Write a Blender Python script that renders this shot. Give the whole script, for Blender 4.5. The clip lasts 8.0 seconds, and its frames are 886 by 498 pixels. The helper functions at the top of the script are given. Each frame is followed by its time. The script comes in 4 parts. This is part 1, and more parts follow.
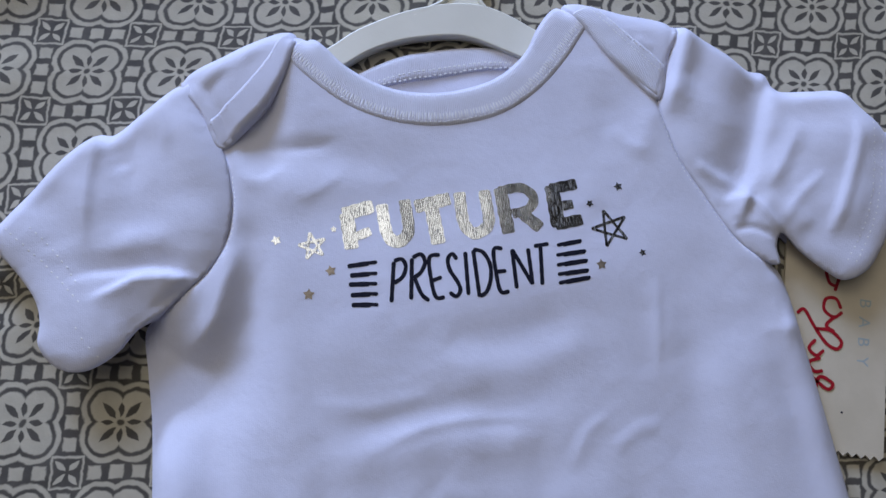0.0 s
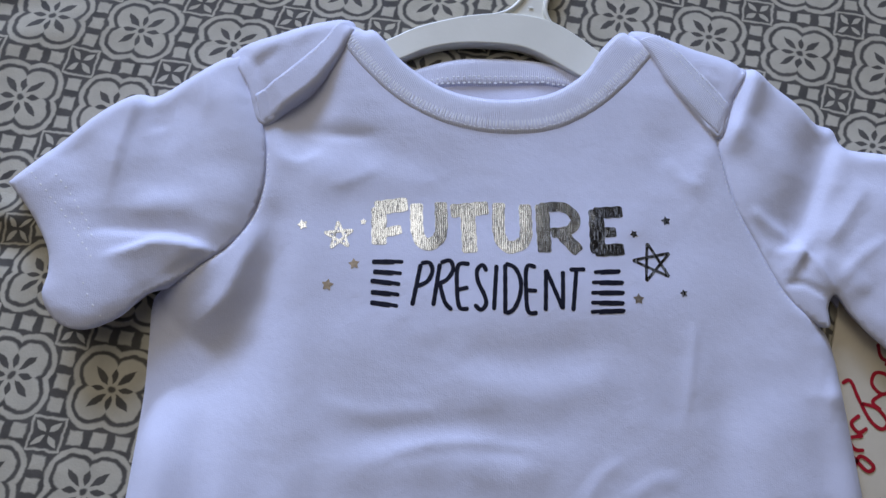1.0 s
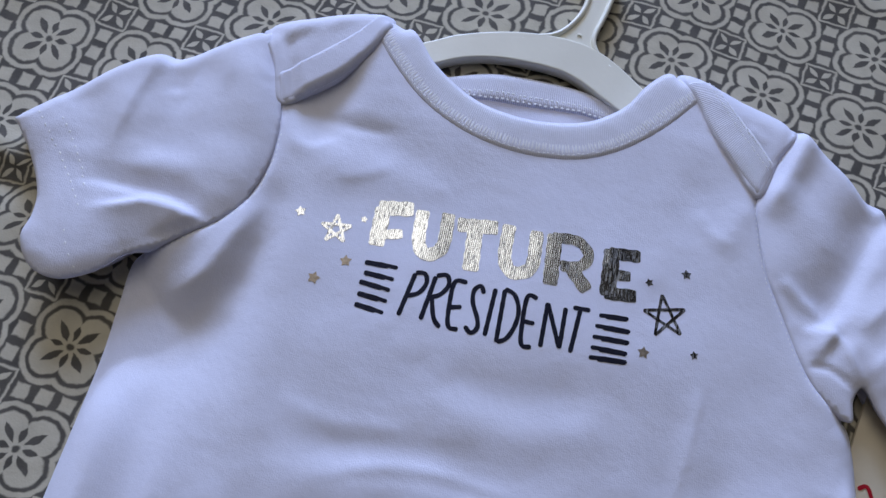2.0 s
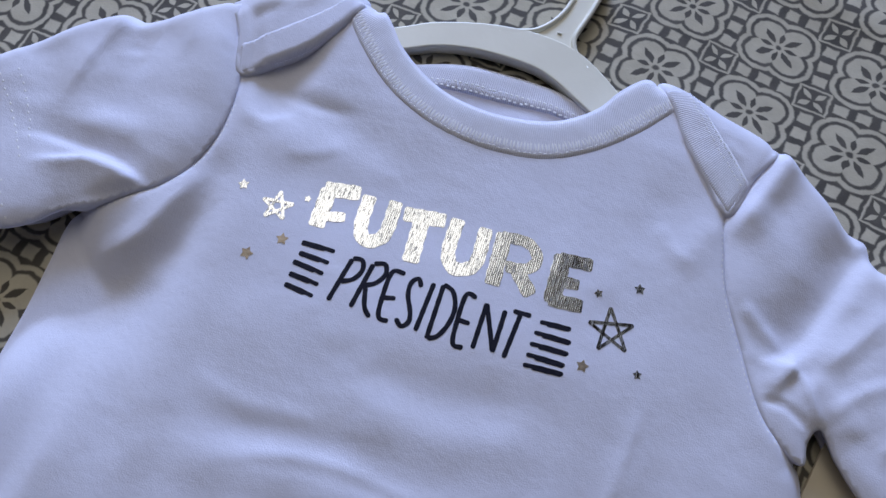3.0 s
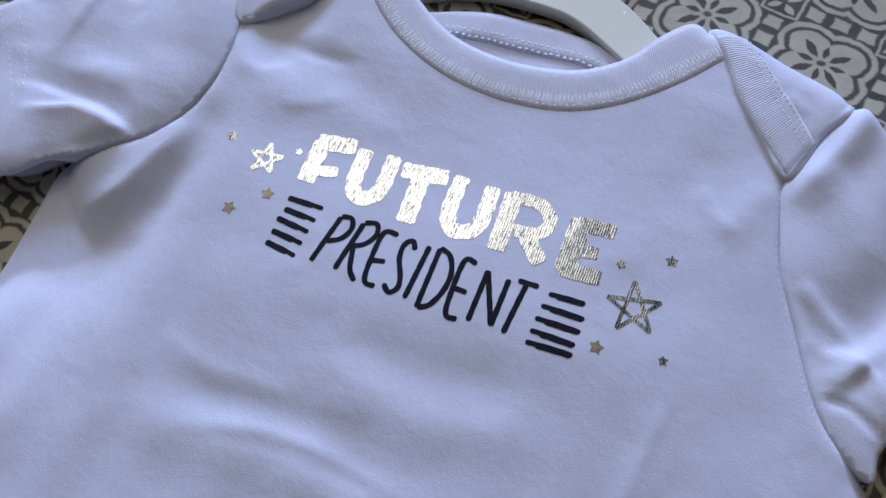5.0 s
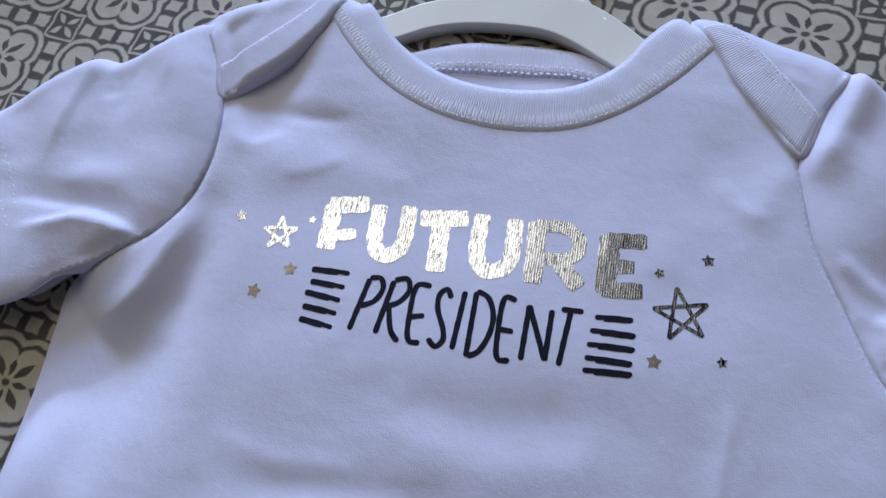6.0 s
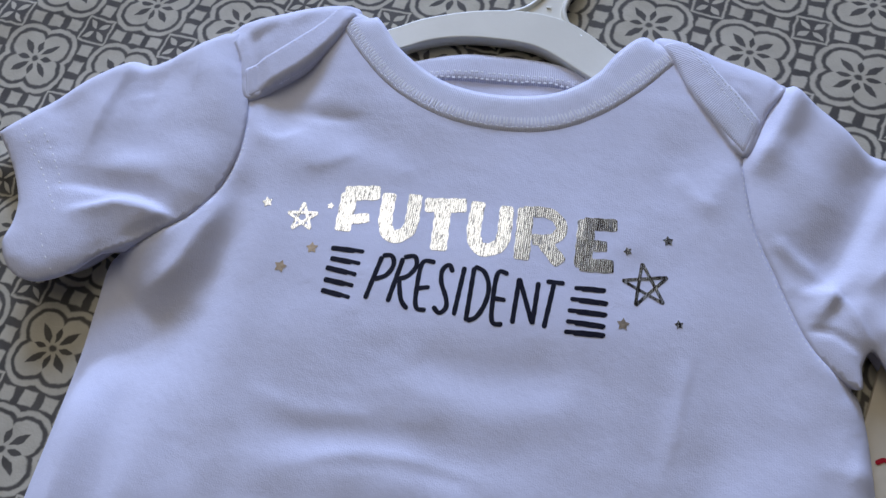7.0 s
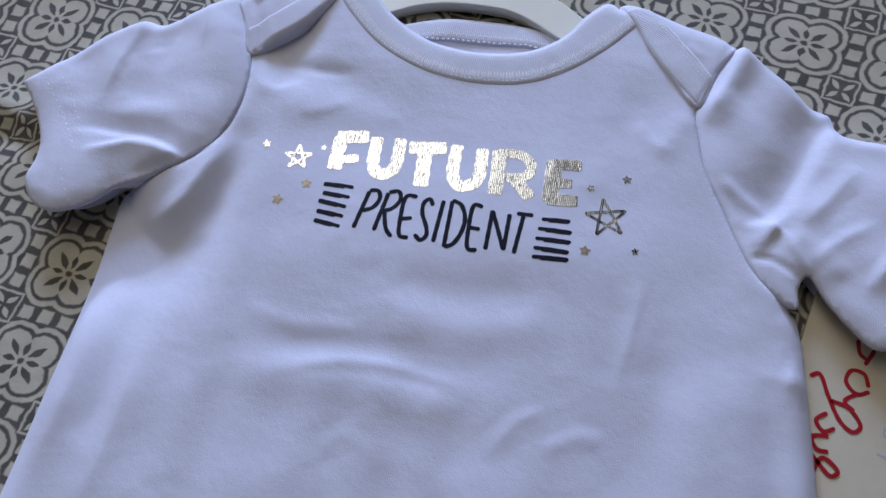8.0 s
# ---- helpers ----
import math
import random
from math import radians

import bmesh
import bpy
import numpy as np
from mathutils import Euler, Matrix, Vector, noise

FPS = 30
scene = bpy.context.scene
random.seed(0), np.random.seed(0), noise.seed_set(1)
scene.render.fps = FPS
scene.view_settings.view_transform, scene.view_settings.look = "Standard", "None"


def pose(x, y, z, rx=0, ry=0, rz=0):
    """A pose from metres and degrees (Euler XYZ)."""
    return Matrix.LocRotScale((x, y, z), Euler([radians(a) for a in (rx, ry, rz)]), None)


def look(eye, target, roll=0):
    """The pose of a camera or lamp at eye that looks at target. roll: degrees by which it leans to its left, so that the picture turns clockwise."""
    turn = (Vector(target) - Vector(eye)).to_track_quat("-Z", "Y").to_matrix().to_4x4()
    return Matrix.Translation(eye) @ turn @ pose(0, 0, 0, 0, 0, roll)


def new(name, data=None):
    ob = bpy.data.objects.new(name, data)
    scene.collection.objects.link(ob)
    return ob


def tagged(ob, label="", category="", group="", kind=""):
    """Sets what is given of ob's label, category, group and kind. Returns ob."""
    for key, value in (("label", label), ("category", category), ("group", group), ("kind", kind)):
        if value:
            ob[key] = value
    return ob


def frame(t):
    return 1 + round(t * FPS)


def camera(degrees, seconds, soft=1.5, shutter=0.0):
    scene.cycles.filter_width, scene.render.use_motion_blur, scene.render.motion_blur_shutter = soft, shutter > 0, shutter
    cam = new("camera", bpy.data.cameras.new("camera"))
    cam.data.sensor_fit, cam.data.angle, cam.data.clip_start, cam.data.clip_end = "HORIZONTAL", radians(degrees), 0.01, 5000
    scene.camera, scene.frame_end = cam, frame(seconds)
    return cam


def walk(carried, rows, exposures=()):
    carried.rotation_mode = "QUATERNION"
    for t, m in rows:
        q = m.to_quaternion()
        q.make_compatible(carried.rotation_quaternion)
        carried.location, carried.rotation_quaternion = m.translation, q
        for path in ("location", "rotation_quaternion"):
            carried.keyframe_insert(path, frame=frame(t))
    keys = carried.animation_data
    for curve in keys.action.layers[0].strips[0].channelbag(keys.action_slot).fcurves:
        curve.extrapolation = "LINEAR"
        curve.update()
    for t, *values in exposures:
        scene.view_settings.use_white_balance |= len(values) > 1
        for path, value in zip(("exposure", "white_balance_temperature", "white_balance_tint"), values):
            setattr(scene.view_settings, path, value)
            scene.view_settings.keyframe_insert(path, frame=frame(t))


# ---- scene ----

from mathutils import geometry

# ---------------------------------------------------------------- camera
cam = camera(68.0, 8.0, soft=1.5)
PATH = [
    (0, (-0.01885, -0.05010, 0.21621), (-0.00155, -0.01847, 0.01949), 22.59),
    (0.5, (-0.02043, -0.05295, 0.21306), (-0.00432, -0.01783, 0.01682), 21.49),
    (1, (-0.02138, -0.05872, 0.20360), (-0.01009, -0.01421, 0.00895), 16.70),
    (2.3, (-0.00363, -0.06413, 0.18533), (-0.00705, -0.00533, -0.00580), 11.32),
    (2.5, (0.00201, -0.06250, 0.18278), (-0.00379, -0.00297, -0.00807), 9.87),
    (3, (0.01446, -0.06183, 0.18023), (0.00429, -0.00230, -0.01043), 9.17),
    (3.5, (0.02130, -0.06150, 0.18096), (0.00584, -0.00247, -0.00950), 9.80),
    (4, (0.03187, -0.06201, 0.17318), (0.01008, -0.00740, -0.01799), 4.87),
    (4.2, (0.03824, -0.06179, 0.16981), (0.01061, -0.00879, -0.02105), -1.06),
    (5.5, (0.03027, -0.05703, 0.15258), (-0.00226, -0.00039, -0.03646), -13.79),
    (6, (0.02144, -0.05398, 0.15799), (-0.00736, 0.00327, -0.03147), -16.27),
    (6.5, (0.01727, -0.05753, 0.17166), (-0.00500, 0.00037, -0.01848), -11.85),
    (7, (0.01664, -0.06893, 0.18136), (-0.00248, -0.00869, -0.00840), -7.40),
    (7.5, (0.02109, -0.08159, 0.18287), (0.00183, -0.01812, -0.00581), -7.08),
    (8, (0.02741, -0.09653, 0.19164), (0.00822, -0.03151, 0.00348), -5.65),
]
walk(cam, [(t, look(eye, target, roll)) for t, eye, target, roll in PATH],
     exposures=[(0.0, 0.0, 6500, 10), (8.0, 0.0, 6500, 10)])

# ---------------------------------------------------------------- daylight
# Two lamps stand in for daylight, in unseen openings added to the sloping roof at the head of the bed: a low one that
# rakes across the cloth, a high one above it.
world = bpy.data.worlds.new("sky")
scene.world = world
world.use_nodes = True
wt = world.node_tree
wsky = wt.nodes.new("ShaderNodeTexSky")
wsky.sky_type, wsky.sun_disc = "NISHITA", False
wsky.sun_elevation, wsky.sun_rotation = radians(48), radians(-32)
wt.links.new(wsky.outputs[0], wt.nodes["Background"].inputs["Color"])
wt.nodes["Background"].inputs["Strength"].default_value = 0.1

# The added sloping roof runs from (ROOF_Y, ROOF_Z) down at the pitch SL; two lamp openings in it, each (x0, x1, y0, y1,
# watts, colour).
ROOF_Y, ROOF_Z, SL = 0.0, 1.85, -0.65
# High lamp: warm fill, mirrored by the foil; low lamp: blue raking key.
LAMP_OPENINGS = [(-1.35, 0.10, 0.0, 1.30, 6.3, (1.0, 0.915, 0.71)), (-1.05, -0.10, 1.58, 2.22, 62.0, (0.568, 0.755, 1.27))]


def roof(y):
    return ROOF_Z + SL * (y - ROOF_Y)


w_in = Vector((0, SL, -1)).normalized()
for wx0, wx1, wy0, wy1, watts, tint in LAMP_OPENINGS:
    lamp_data = bpy.data.lights.new("added_daylight", "AREA")
    lamp_data.shape, lamp_data.size, lamp_data.size_y = "RECTANGLE", wx1 - wx0 - 0.02, math.hypot(wy1 - wy0, roof(wy1) - roof(wy0)) - 0.02
    lamp_data.energy, lamp_data.color = watts, tint
    lamp = new("added_daylight", lamp_data)
    w_mid = Vector(((wx0 + wx1) / 2, (wy0 + wy1) / 2, roof((wy0 + wy1) / 2)))
    lamp.matrix_world = look(w_mid - w_in * 0.05, w_mid + w_in)


# ---------------------------------------------------------------- node helpers
class Graph:
    """A node material with a few short-hands."""

    def __init__(self, name):
        self.mat = bpy.data.materials.new(name)
        self.mat.use_nodes = True
        self.t = self.mat.node_tree
        self.bsdf = self.t.nodes["Principled BSDF"]

    def node(self, kind, **values):
        n = self.t.nodes.new(kind)
        for key, v in values.items():
            self.put(n.inputs[key], v)
        return n

    def put(self, socket, v):
        if isinstance(v, bpy.types.NodeSocket):
            self.t.links.new(v, socket)
        else:
            socket.default_value = v

    def m(self, op, a, b=0.0, c=0.0):
        n = self.t.nodes.new("ShaderNodeMath")
        n.operation = op
        for i, v in enumerate((a, b, c)):
            self.put(n.inputs[i], v)
        return n.outputs[0]

    def below(self, a, edge, blur):
        """1 where a is under edge, 0 above, with a soft step."""
        n = self.t.nodes.new("ShaderNodeMapRange")
        n.interpolation_type = "SMOOTHSTEP"
        self.put(n.inputs[0], a)
        n.inputs[1].default_value, n.inputs[2].default_value = edge - blur, edge + blur
        n.inputs[3].default_value, n.inputs[4].default_value = 1.0, 0.0
        return n.outputs[0]

    def mix(self, f, a, b):
        n = self.t.nodes.new("ShaderNodeMix")
        n.data_type = "RGBA"
        self.put(n.inputs[0], f)
        self.put(n.inputs[6], a)
        self.put(n.inputs[7], b)
        return n.outputs[2]

    def coords(self, which="Object", scale=(1, 1, 1)):
        c = self.t.nodes.new("ShaderNodeTexCoord").outputs[which]
        n = self.t.nodes.new("ShaderNodeMapping")
        self.t.links.new(c, n.inputs[0])
        n.inputs["Scale"].default_value = scale
        return n.outputs[0]

    def noise(self, scale, detail=3, vector=None, rough=0.55):
        n = self.t.nodes.new("ShaderNodeTexNoise")
        n.inputs["Scale"].default_value, n.inputs["Detail"].default_value = scale, detail
        n.inputs["Roughness"].default_value = rough
        self.put(n.inputs["Vector"], vector if vector else self.coords())
        return n.outputs["Fac"]

    def ramp(self, f, *stops):
        n = self.t.nodes.new("ShaderNodeValToRGB")
        self.put(n.inputs[0], f)
        while len(n.color_ramp.elements) < len(stops):
            n.color_ramp.elements.new(0.5)
        for e, (p, c) in zip(n.color_ramp.elements, stops):
            e.position, e.color = p, (*c, 1)
        return n.outputs[0]

    def bump(self, height, distance, strength=1.0, normal=None):
        n = self.t.nodes.new("ShaderNodeBump")
        n.inputs["Strength"].default_value, n.inputs["Distance"].default_value = strength, distance
        self.put(n.inputs["Height"], height)
        if normal:
            self.put(n.inputs["Normal"], normal)
        return n.outputs[0]

    def done(self, color, rough, normal=None, metal=0.0, spec=0.5, sheen=0.0):
        b = self.bsdf
        self.put(b.inputs["Base Color"], color)
        self.put(b.inputs["Roughness"], rough)
        self.put(b.inputs["Metallic"], metal)
        b.inputs["Specular IOR Level"].default_value = spec
        b.inputs["Sheen Weight"].default_value = sheen
        if normal:
            self.put(b.inputs["Normal"], normal)
        return self.mat


def knit_material(name, light, dark, rib=0.0):
    """White cotton jersey: fine wales along y, faint mottling; rib: ribs across the u direction."""
    g = Graph(name)
    tone = g.ramp(g.m("ADD", g.m("MULTIPLY", g.noise(70, 4), 0.6), g.m("MULTIPLY", g.noise(420, 3), 0.4)), (0.32, dark), (0.68, light))
    loops = g.t.nodes.new("ShaderNodeTexWave")
    if rib:
        g.put(loops.inputs["Vector"], g.coords("UV"))
        loops.inputs["Scale"].default_value = rib
        loops.inputs["Distortion"].default_value = 0.6
    else:
        g.put(loops.inputs["Vector"], g.coords("Object"))
        loops.inputs["Scale"].default_value = 520
        loops.inputs["Distortion"].default_value = 2.0
        loops.inputs["Detail"].default_value = 1.0
    soft = g.bump(g.noise(190, 3), 0.0011, 0.15, g.bump(g.noise(42, 5, rough=0.6), 0.004, 0.11))
    fine = g.bump(loops.outputs["Fac"], 0.0002 if rib else 0.00006, 0.5 if rib else 0.16, soft)
    fuzz = g.bump(g.noise(2600, 2), 0.00012, 0.5, fine)
    # The shade of the ribs is also painted into the tone as darker lines.
    if rib:
        tone = g.mix(g.m("MULTIPLY", loops.outputs["Fac"], 0.22), tone, (0.56, 0.56, 0.64, 1))
    return g.done(tone, 0.85, fuzz, spec=0.25, sheen=0.15)


WHITE, WHITE2 = (0.75, 0.757, 0.882), (0.71, 0.717, 0.84)
jersey = knit_material("white_cotton_jersey", WHITE, WHITE2)
ribbing = knit_material("white_cotton_ribbing", (0.80, 0.805, 0.915), (0.77, 0.775, 0.885), rib=470.0)
g = Graph("white_thread")
thread = g.done(g.ramp(g.noise(900, 2), (0.3, (0.86, 0.87, 0.93)), (0.7, (0.93, 0.935, 0.965))), 0.55, sheen=0.2)


def print_fabric():
    """Grey cotton printed with quatrefoil medallions, corner squares and rows of small squares; UV counts in medallions."""
    g = Graph("printed_grey_cotton")
    uv = g.t.nodes.new("ShaderNodeSeparateXYZ")
    wob = g.node("ShaderNodeTexNoise", Scale=9.0, Detail=2.0, Vector=g.coords("UV"))
    shift = g.t.nodes.new("ShaderNodeVectorMath")
    shift.operation = "MULTIPLY_ADD"
    g.put(shift.inputs[0], wob.outputs["Color"])
    shift.inputs[1].default_value = (0.05, 0.05, 0)
    g.put(shift.inputs[2], g.coords("UV"))
    g.put(uv.inputs[0], shift.outputs[0])
    cell = [g.m("SUBTRACT", g.m("FRACT", g.m("ADD", uv.outputs[i], 0.475)), 0.5) for i in (0, 1)]
    ax, ay = (g.m("ABSOLUTE", c) for c in cell)
    e = 0.012

    def length(a, b):
        return g.m("SQRT", g.m("ADD", g.m("MULTIPLY", a, a), g.m("MULTIPLY", b, b)))

    def both(a, b):
        return g.m("MULTIPLY", a, b)

    def either(a, b):
        return g.m("MAXIMUM", a, b)

    # four lobes
    vx, vy = g.m("SUBTRACT", ax, 0.145), g.m("SUBTRACT", ay, 0.145)
    out = g.m("GREATER_THAN", g.m("MAXIMUM", vx, vy), 0.0)
    lobes = g.m("MULTIPLY", length(vx, vy), out)
    light = both(g.below(lobes, 0.262, e), g.m("SUBTRACT", 1.0, g.below(lobes, 0.210, e)))
    light = either(light, g.below(lobes, 0.168, e))
    # petals and centre
    s = g.m("MULTIPLY", g.m("ADD", ax, ay), 0.7071)
    w = g.m("MULTIPLY", g.m("ABSOLUTE", g.m("SUBTRACT", ax, ay)), 0.7071)

    def leaf(s, w, start, long, wide):
        k = g.m("MULTIPLY", g.m("SUBTRACT", s, start), math.pi / long)
        k = g.m("SINE", g.m("MINIMUM", g.m("MAXIMUM", k, 0.0), math.pi))
        return g.below(g.m("SUBTRACT", w, g.m("MULTIPLY", k, wide)), -0.006, 0.008)

    petals = either(leaf(s, w, 0.055, 0.235, 0.042), leaf(g.m("MAXIMUM", ax, ay), g.m("MINIMUM", ax, ay), 0.05, 0.165, 0.036))
    petals = either(petals, g.below(length(ax, ay), 0.034, e))
    light = both(light, g.m("SUBTRACT", 1.0, petals))
    # rows of three squares along the borders of the cell
    for p, q in ((ax, ay), (ay, ax)):
        off = g.m("ABSOLUTE", g.m("SUBTRACT", p, 0.5))
        row = g.m("MINIMUM", q, g.m("ABSOLUTE", g.m("SUBTRACT", q, 0.222)))
        light = either(light, g.below(g.m("MAXIMUM", off, row), 0.068, e))
    # framed square on the corner with four diagonal leaves
    cx, cy = g.m("SUBTRACT", 0.5, ax), g.m("SUBTRACT", 0.5, ay)
    box = g.m("MAXIMUM", cx, cy)
    inside = g.below(box, 0.172, e)
    frame_line = both(inside, g.m("SUBTRACT", 1.0, g.below(box, 0.145, e)))
    cs = g.m("MULTIPLY", g.m("ADD", cx, cy), 0.7071)
    cw = g.m("MULTIPLY", g.m("ABSOLUTE", g.m("SUBTRACT", cx, cy)), 0.7071)
    corner = either(frame_line, leaf(cs, cw, 0.015, 0.165, 0.036))
    light = either(both(light, g.m("SUBTRACT", 1.0, inside)), both(corner, inside))
    # inks, worn by the weave
    pale = g.ramp(g.noise(160, 4), (0.3, (0.485, 0.445, 0.346)), (0.7, (0.575, 0.53, 0.415)))
    grey = g.ramp(g.noise(130, 4), (0.3, (0.072, 0.066, 0.056)), (0.7, (0.117, 0.106, 0.089)))
    weave = g.noise(1500, 2)
    normal = g.bump(weave, 0.00015, 0.6, g.bump(g.noise(90, 3), 0.0012, 0.35))
    return g.done(g.mix(light, grey, pale), 0.8, normal, spec=0.3, sheen=0.05)


bedding = print_fabric()

# hot-stamped foil: brushed with fine upright streaks, worn through in places
g = Graph("cracked_silver_foil")
streak = g.noise(1.0, 3, g.coords("Object", (3600, 330, 330)), 0.7)
fleck = g.noise(1.0, 2, g.coords("Object", (3200, 1300, 1300)), 0.6)
worn = g.below(g.m("ADD", streak, g.m("MULTIPLY", fleck, 0.45)), 0.645, 0.04)
wale = g.node("ShaderNodeTexWave", Scale=560.0, Distortion=2.5, Detail=2.0, Vector=g.coords())
foil = g.done(g.mix(worn, (0.77, 0.795, 0.825, 1), (0.27, 0.265, 0.25, 1)), g.ramp(streak, (0.3, (0.15, 0.15, 0.15)), (0.7, (0.07, 0.07, 0.07))),
              g.bump(wale.outputs["Fac"], 0.00002, 0.6, g.bump(streak, 0.00006, 0.55, g.bump(g.noise(220, 2), 0.0003, 0.2))), metal=g.m("SUBTRACT", 1.0, worn))
g = Graph("dull_gold_foil")
gold = g.done(g.ramp(g.noise(900, 2), (0.3, (0.26, 0.21, 0.155)), (0.7, (0.42, 0.35, 0.27))), 0.42, g.bump(g.noise(900, 2), 0.0002, 0.5), metal=0.6)
g = Graph("black_print_ink")
ink = g.done(g.ramp(g.noise(700, 3), (0.3, (0.006, 0.006, 0.014)), (0.7, (0.016, 0.016, 0.028))), 0.7, g.bump(g.noise(1500, 2), 0.0001, 0.4), spec=0.15)
g = Graph("off_white_plastic")
plastic = g.done(g.ramp(g.noise(40, 3), (0.3, (0.80, 0.785, 0.68)), (0.7, (0.86, 0.845, 0.735))), 0.36,
                 g.bump(g.noise(500, 3), 0.0001, 0.3))
g = Graph("cream_card")
card = g.done(g.ramp(g.noise(110, 4), (0.3, (0.66, 0.585, 0.44)), (0.7, (0.72, 0.64, 0.49))), 0.6, g.bump(g.noise(1800, 3), 0.00008, 0.4))
g = Graph("red_print")
red = g.done(g.ramp(g.noise(300, 2), (0.3, (0.36, 0.008, 0.018)), (0.7, (0.46, 0.014, 0.03))), 0.45)
g = Graph("pale_blue_print")
blue = g.done(g.ramp(g.noise(300, 2), (0.3, (0.40, 0.48, 0.50)), (0.7, (0.46, 0.53, 0.53))), 0.5)
# For the unseen ceiling: dark, so that the foil mirrors something dark.
g = Graph("brown_timber_boarding")
boarding = g.done(g.ramp(g.noise(1.0, 5, g.coords("Object", (2, 30, 30))), (0.3, (0.045, 0.034, 0.024)), (0.7, (0.075, 0.056, 0.04))), 0.7, g.bump(g.noise(60, 4), 0.002, 0.3))
# For the unseen walls: light and warm, to bounce fill into the shadows.
g = Graph("warm_plaster")
plaster = g.done(g.ramp(g.noise(6, 5), (0.3, (0.50, 0.43, 0.35)), (0.7, (0.57, 0.50, 0.41))), 0.85, g.bump(g.noise(60, 4), 0.002, 0.3))
g = Graph("brown_carpet")
carpet = g.done(g.ramp(g.noise(40, 5), (0.3, (0.13, 0.10, 0.08)), (0.7, (0.20, 0.16, 0.13))), 0.95, g.bump(g.noise(500, 3), 0.004, 0.6))
g = Graph("white_ticking")
ticking = g.done(g.ramp(g.noise(30, 4), (0.3, (0.62, 0.61, 0.58)), (0.7, (0.70, 0.69, 0.66))), 0.85, g.bump(g.noise(400, 3), 0.001, 0.4))
g = Graph("dark_stained_wood")
wood = g.done(g.ramp(g.noise(1.0, 5, g.coords("Object", (3, 40, 40))), (0.3, (0.07, 0.04, 0.025)), (0.7, (0.13, 0.08, 0.05))), 0.45)

# ---------------------------------------------------------------- mesh helpers
MM = 0.001


def link(name, verts, faces, material, parent=None, label="", smooth=True, uvs=None):
    me = bpy.data.meshes.new(name)
    me.from_pydata([tuple(map(float, v)) for v in verts], [], [tuple(map(int, f)) for f in faces])
    me.materials.append(material)
    if smooth:
        me.polygons.foreach_set("use_smooth", [True] * len(me.polygons))
    if uvs is not None:
        layer = me.uv_layers.new(name="UVMap")
        idx = np.empty(len(me.loops), dtype=np.int32)
        me.loops.foreach_get("vertex_index", idx)
        layer.data.foreach_set("uv", np.asarray(uvs, dtype=np.float32)[idx].ravel())
    me.update()
    ob = new(name, me)
    if parent:
        ob.parent = parent
        bpy.context.view_layer.update()
        ob.matrix_parent_inverse = parent.matrix_world.inverted()
    if label:
        tagged(ob, label)
    return ob


def box(name, lo, hi, material, parent=None, label="", bevel=0.0):
    bm = bmesh.new()
    bmesh.ops.create_cube(bm, size=1.0, matrix=Matrix.Translation((Vector(lo) + Vector(hi)) / 2) @ Matrix.Diagonal((*(Vector(hi) - Vector(lo)), 1)))
    if bevel:
        bmesh.ops.bevel(bm, geom=list(bm.edges), offset=bevel, segments=3, profile=0.6, affect="EDGES")
    me = bpy.data.meshes.new(name)
    bm.to_mesh(me)
    bm.free()
    me.materials.append(material)
    ob = new(name, me)
    if parent:
        ob.parent = parent
        bpy.context.view_layer.update()
        ob.matrix_parent_inverse = parent.matrix_world.inverted()
    return tagged(ob, label)


def curve(points, step=1.0, closed=False):
    """Catmull-Rom through points (mm), sampled about every step mm."""
    p = np.array(points, float)
    n = len(p)
    if n == 2 and not closed:
        k = max(2, int(np.hypot(*(p[1] - p[0])) / step) + 1)
        return p[0] + (p[1] - p[0]) * np.linspace(0, 1, k)[:, None]
    out = []
    for i in range(n if closed else n - 1):
        if closed:
            a, b, c, d = p[(i - 1) % n], p[i], p[(i + 1) % n], p[(i + 2) % n]
        else:
            b, c = p[i], p[i + 1]
            a = p[i - 1] if i else 2 * b - c
            d = p[i + 2] if i + 2 < n else 2 * c - b
        k = max(2, int(np.hypot(*(c - b)) / step))
        t = (np.arange(k) / k)[:, None]
        out.append(0.5 * (2 * b + (c - a) * t + (2 * a - 5 * b + 4 * c - d) * t ** 2 + (3 * b - a - 3 * c + d) * t ** 3))
    if not closed:
        out.append(p[-1:])
    return np.vstack(out)


def stretch(points, first, last, step=1.5):
    """The run of a closed outline between two of its points."""
    pts = [tuple(p) for p in points]
    a, b = pts.index(tuple(first)), pts.index(tuple(last))
    pts = pts[a:] + pts[:a]
    k = (b - a) % len(pts)
    ring = [pts[-1]] + pts + pts[:2]
    run = curve(ring[:k + 3], step)
    d0 = np.hypot(*(run - np.array(first)).T).argmin()
    d1 = np.hypot(*(run - np.array(last)).T).argmin()
    return run[d0:d1 + 1]


def even(c, n):
    """The open curve c in n points at even spacing."""
    seg = np.hypot(*np.diff(c, axis=0).T)
    s = np.r_[0, np.cumsum(seg)]
    at = np.linspace(0, s[-1], n)
    return np.c_[np.interp(at, s, c[:, 0]), np.interp(at, s, c[:, 1])], s[-1]


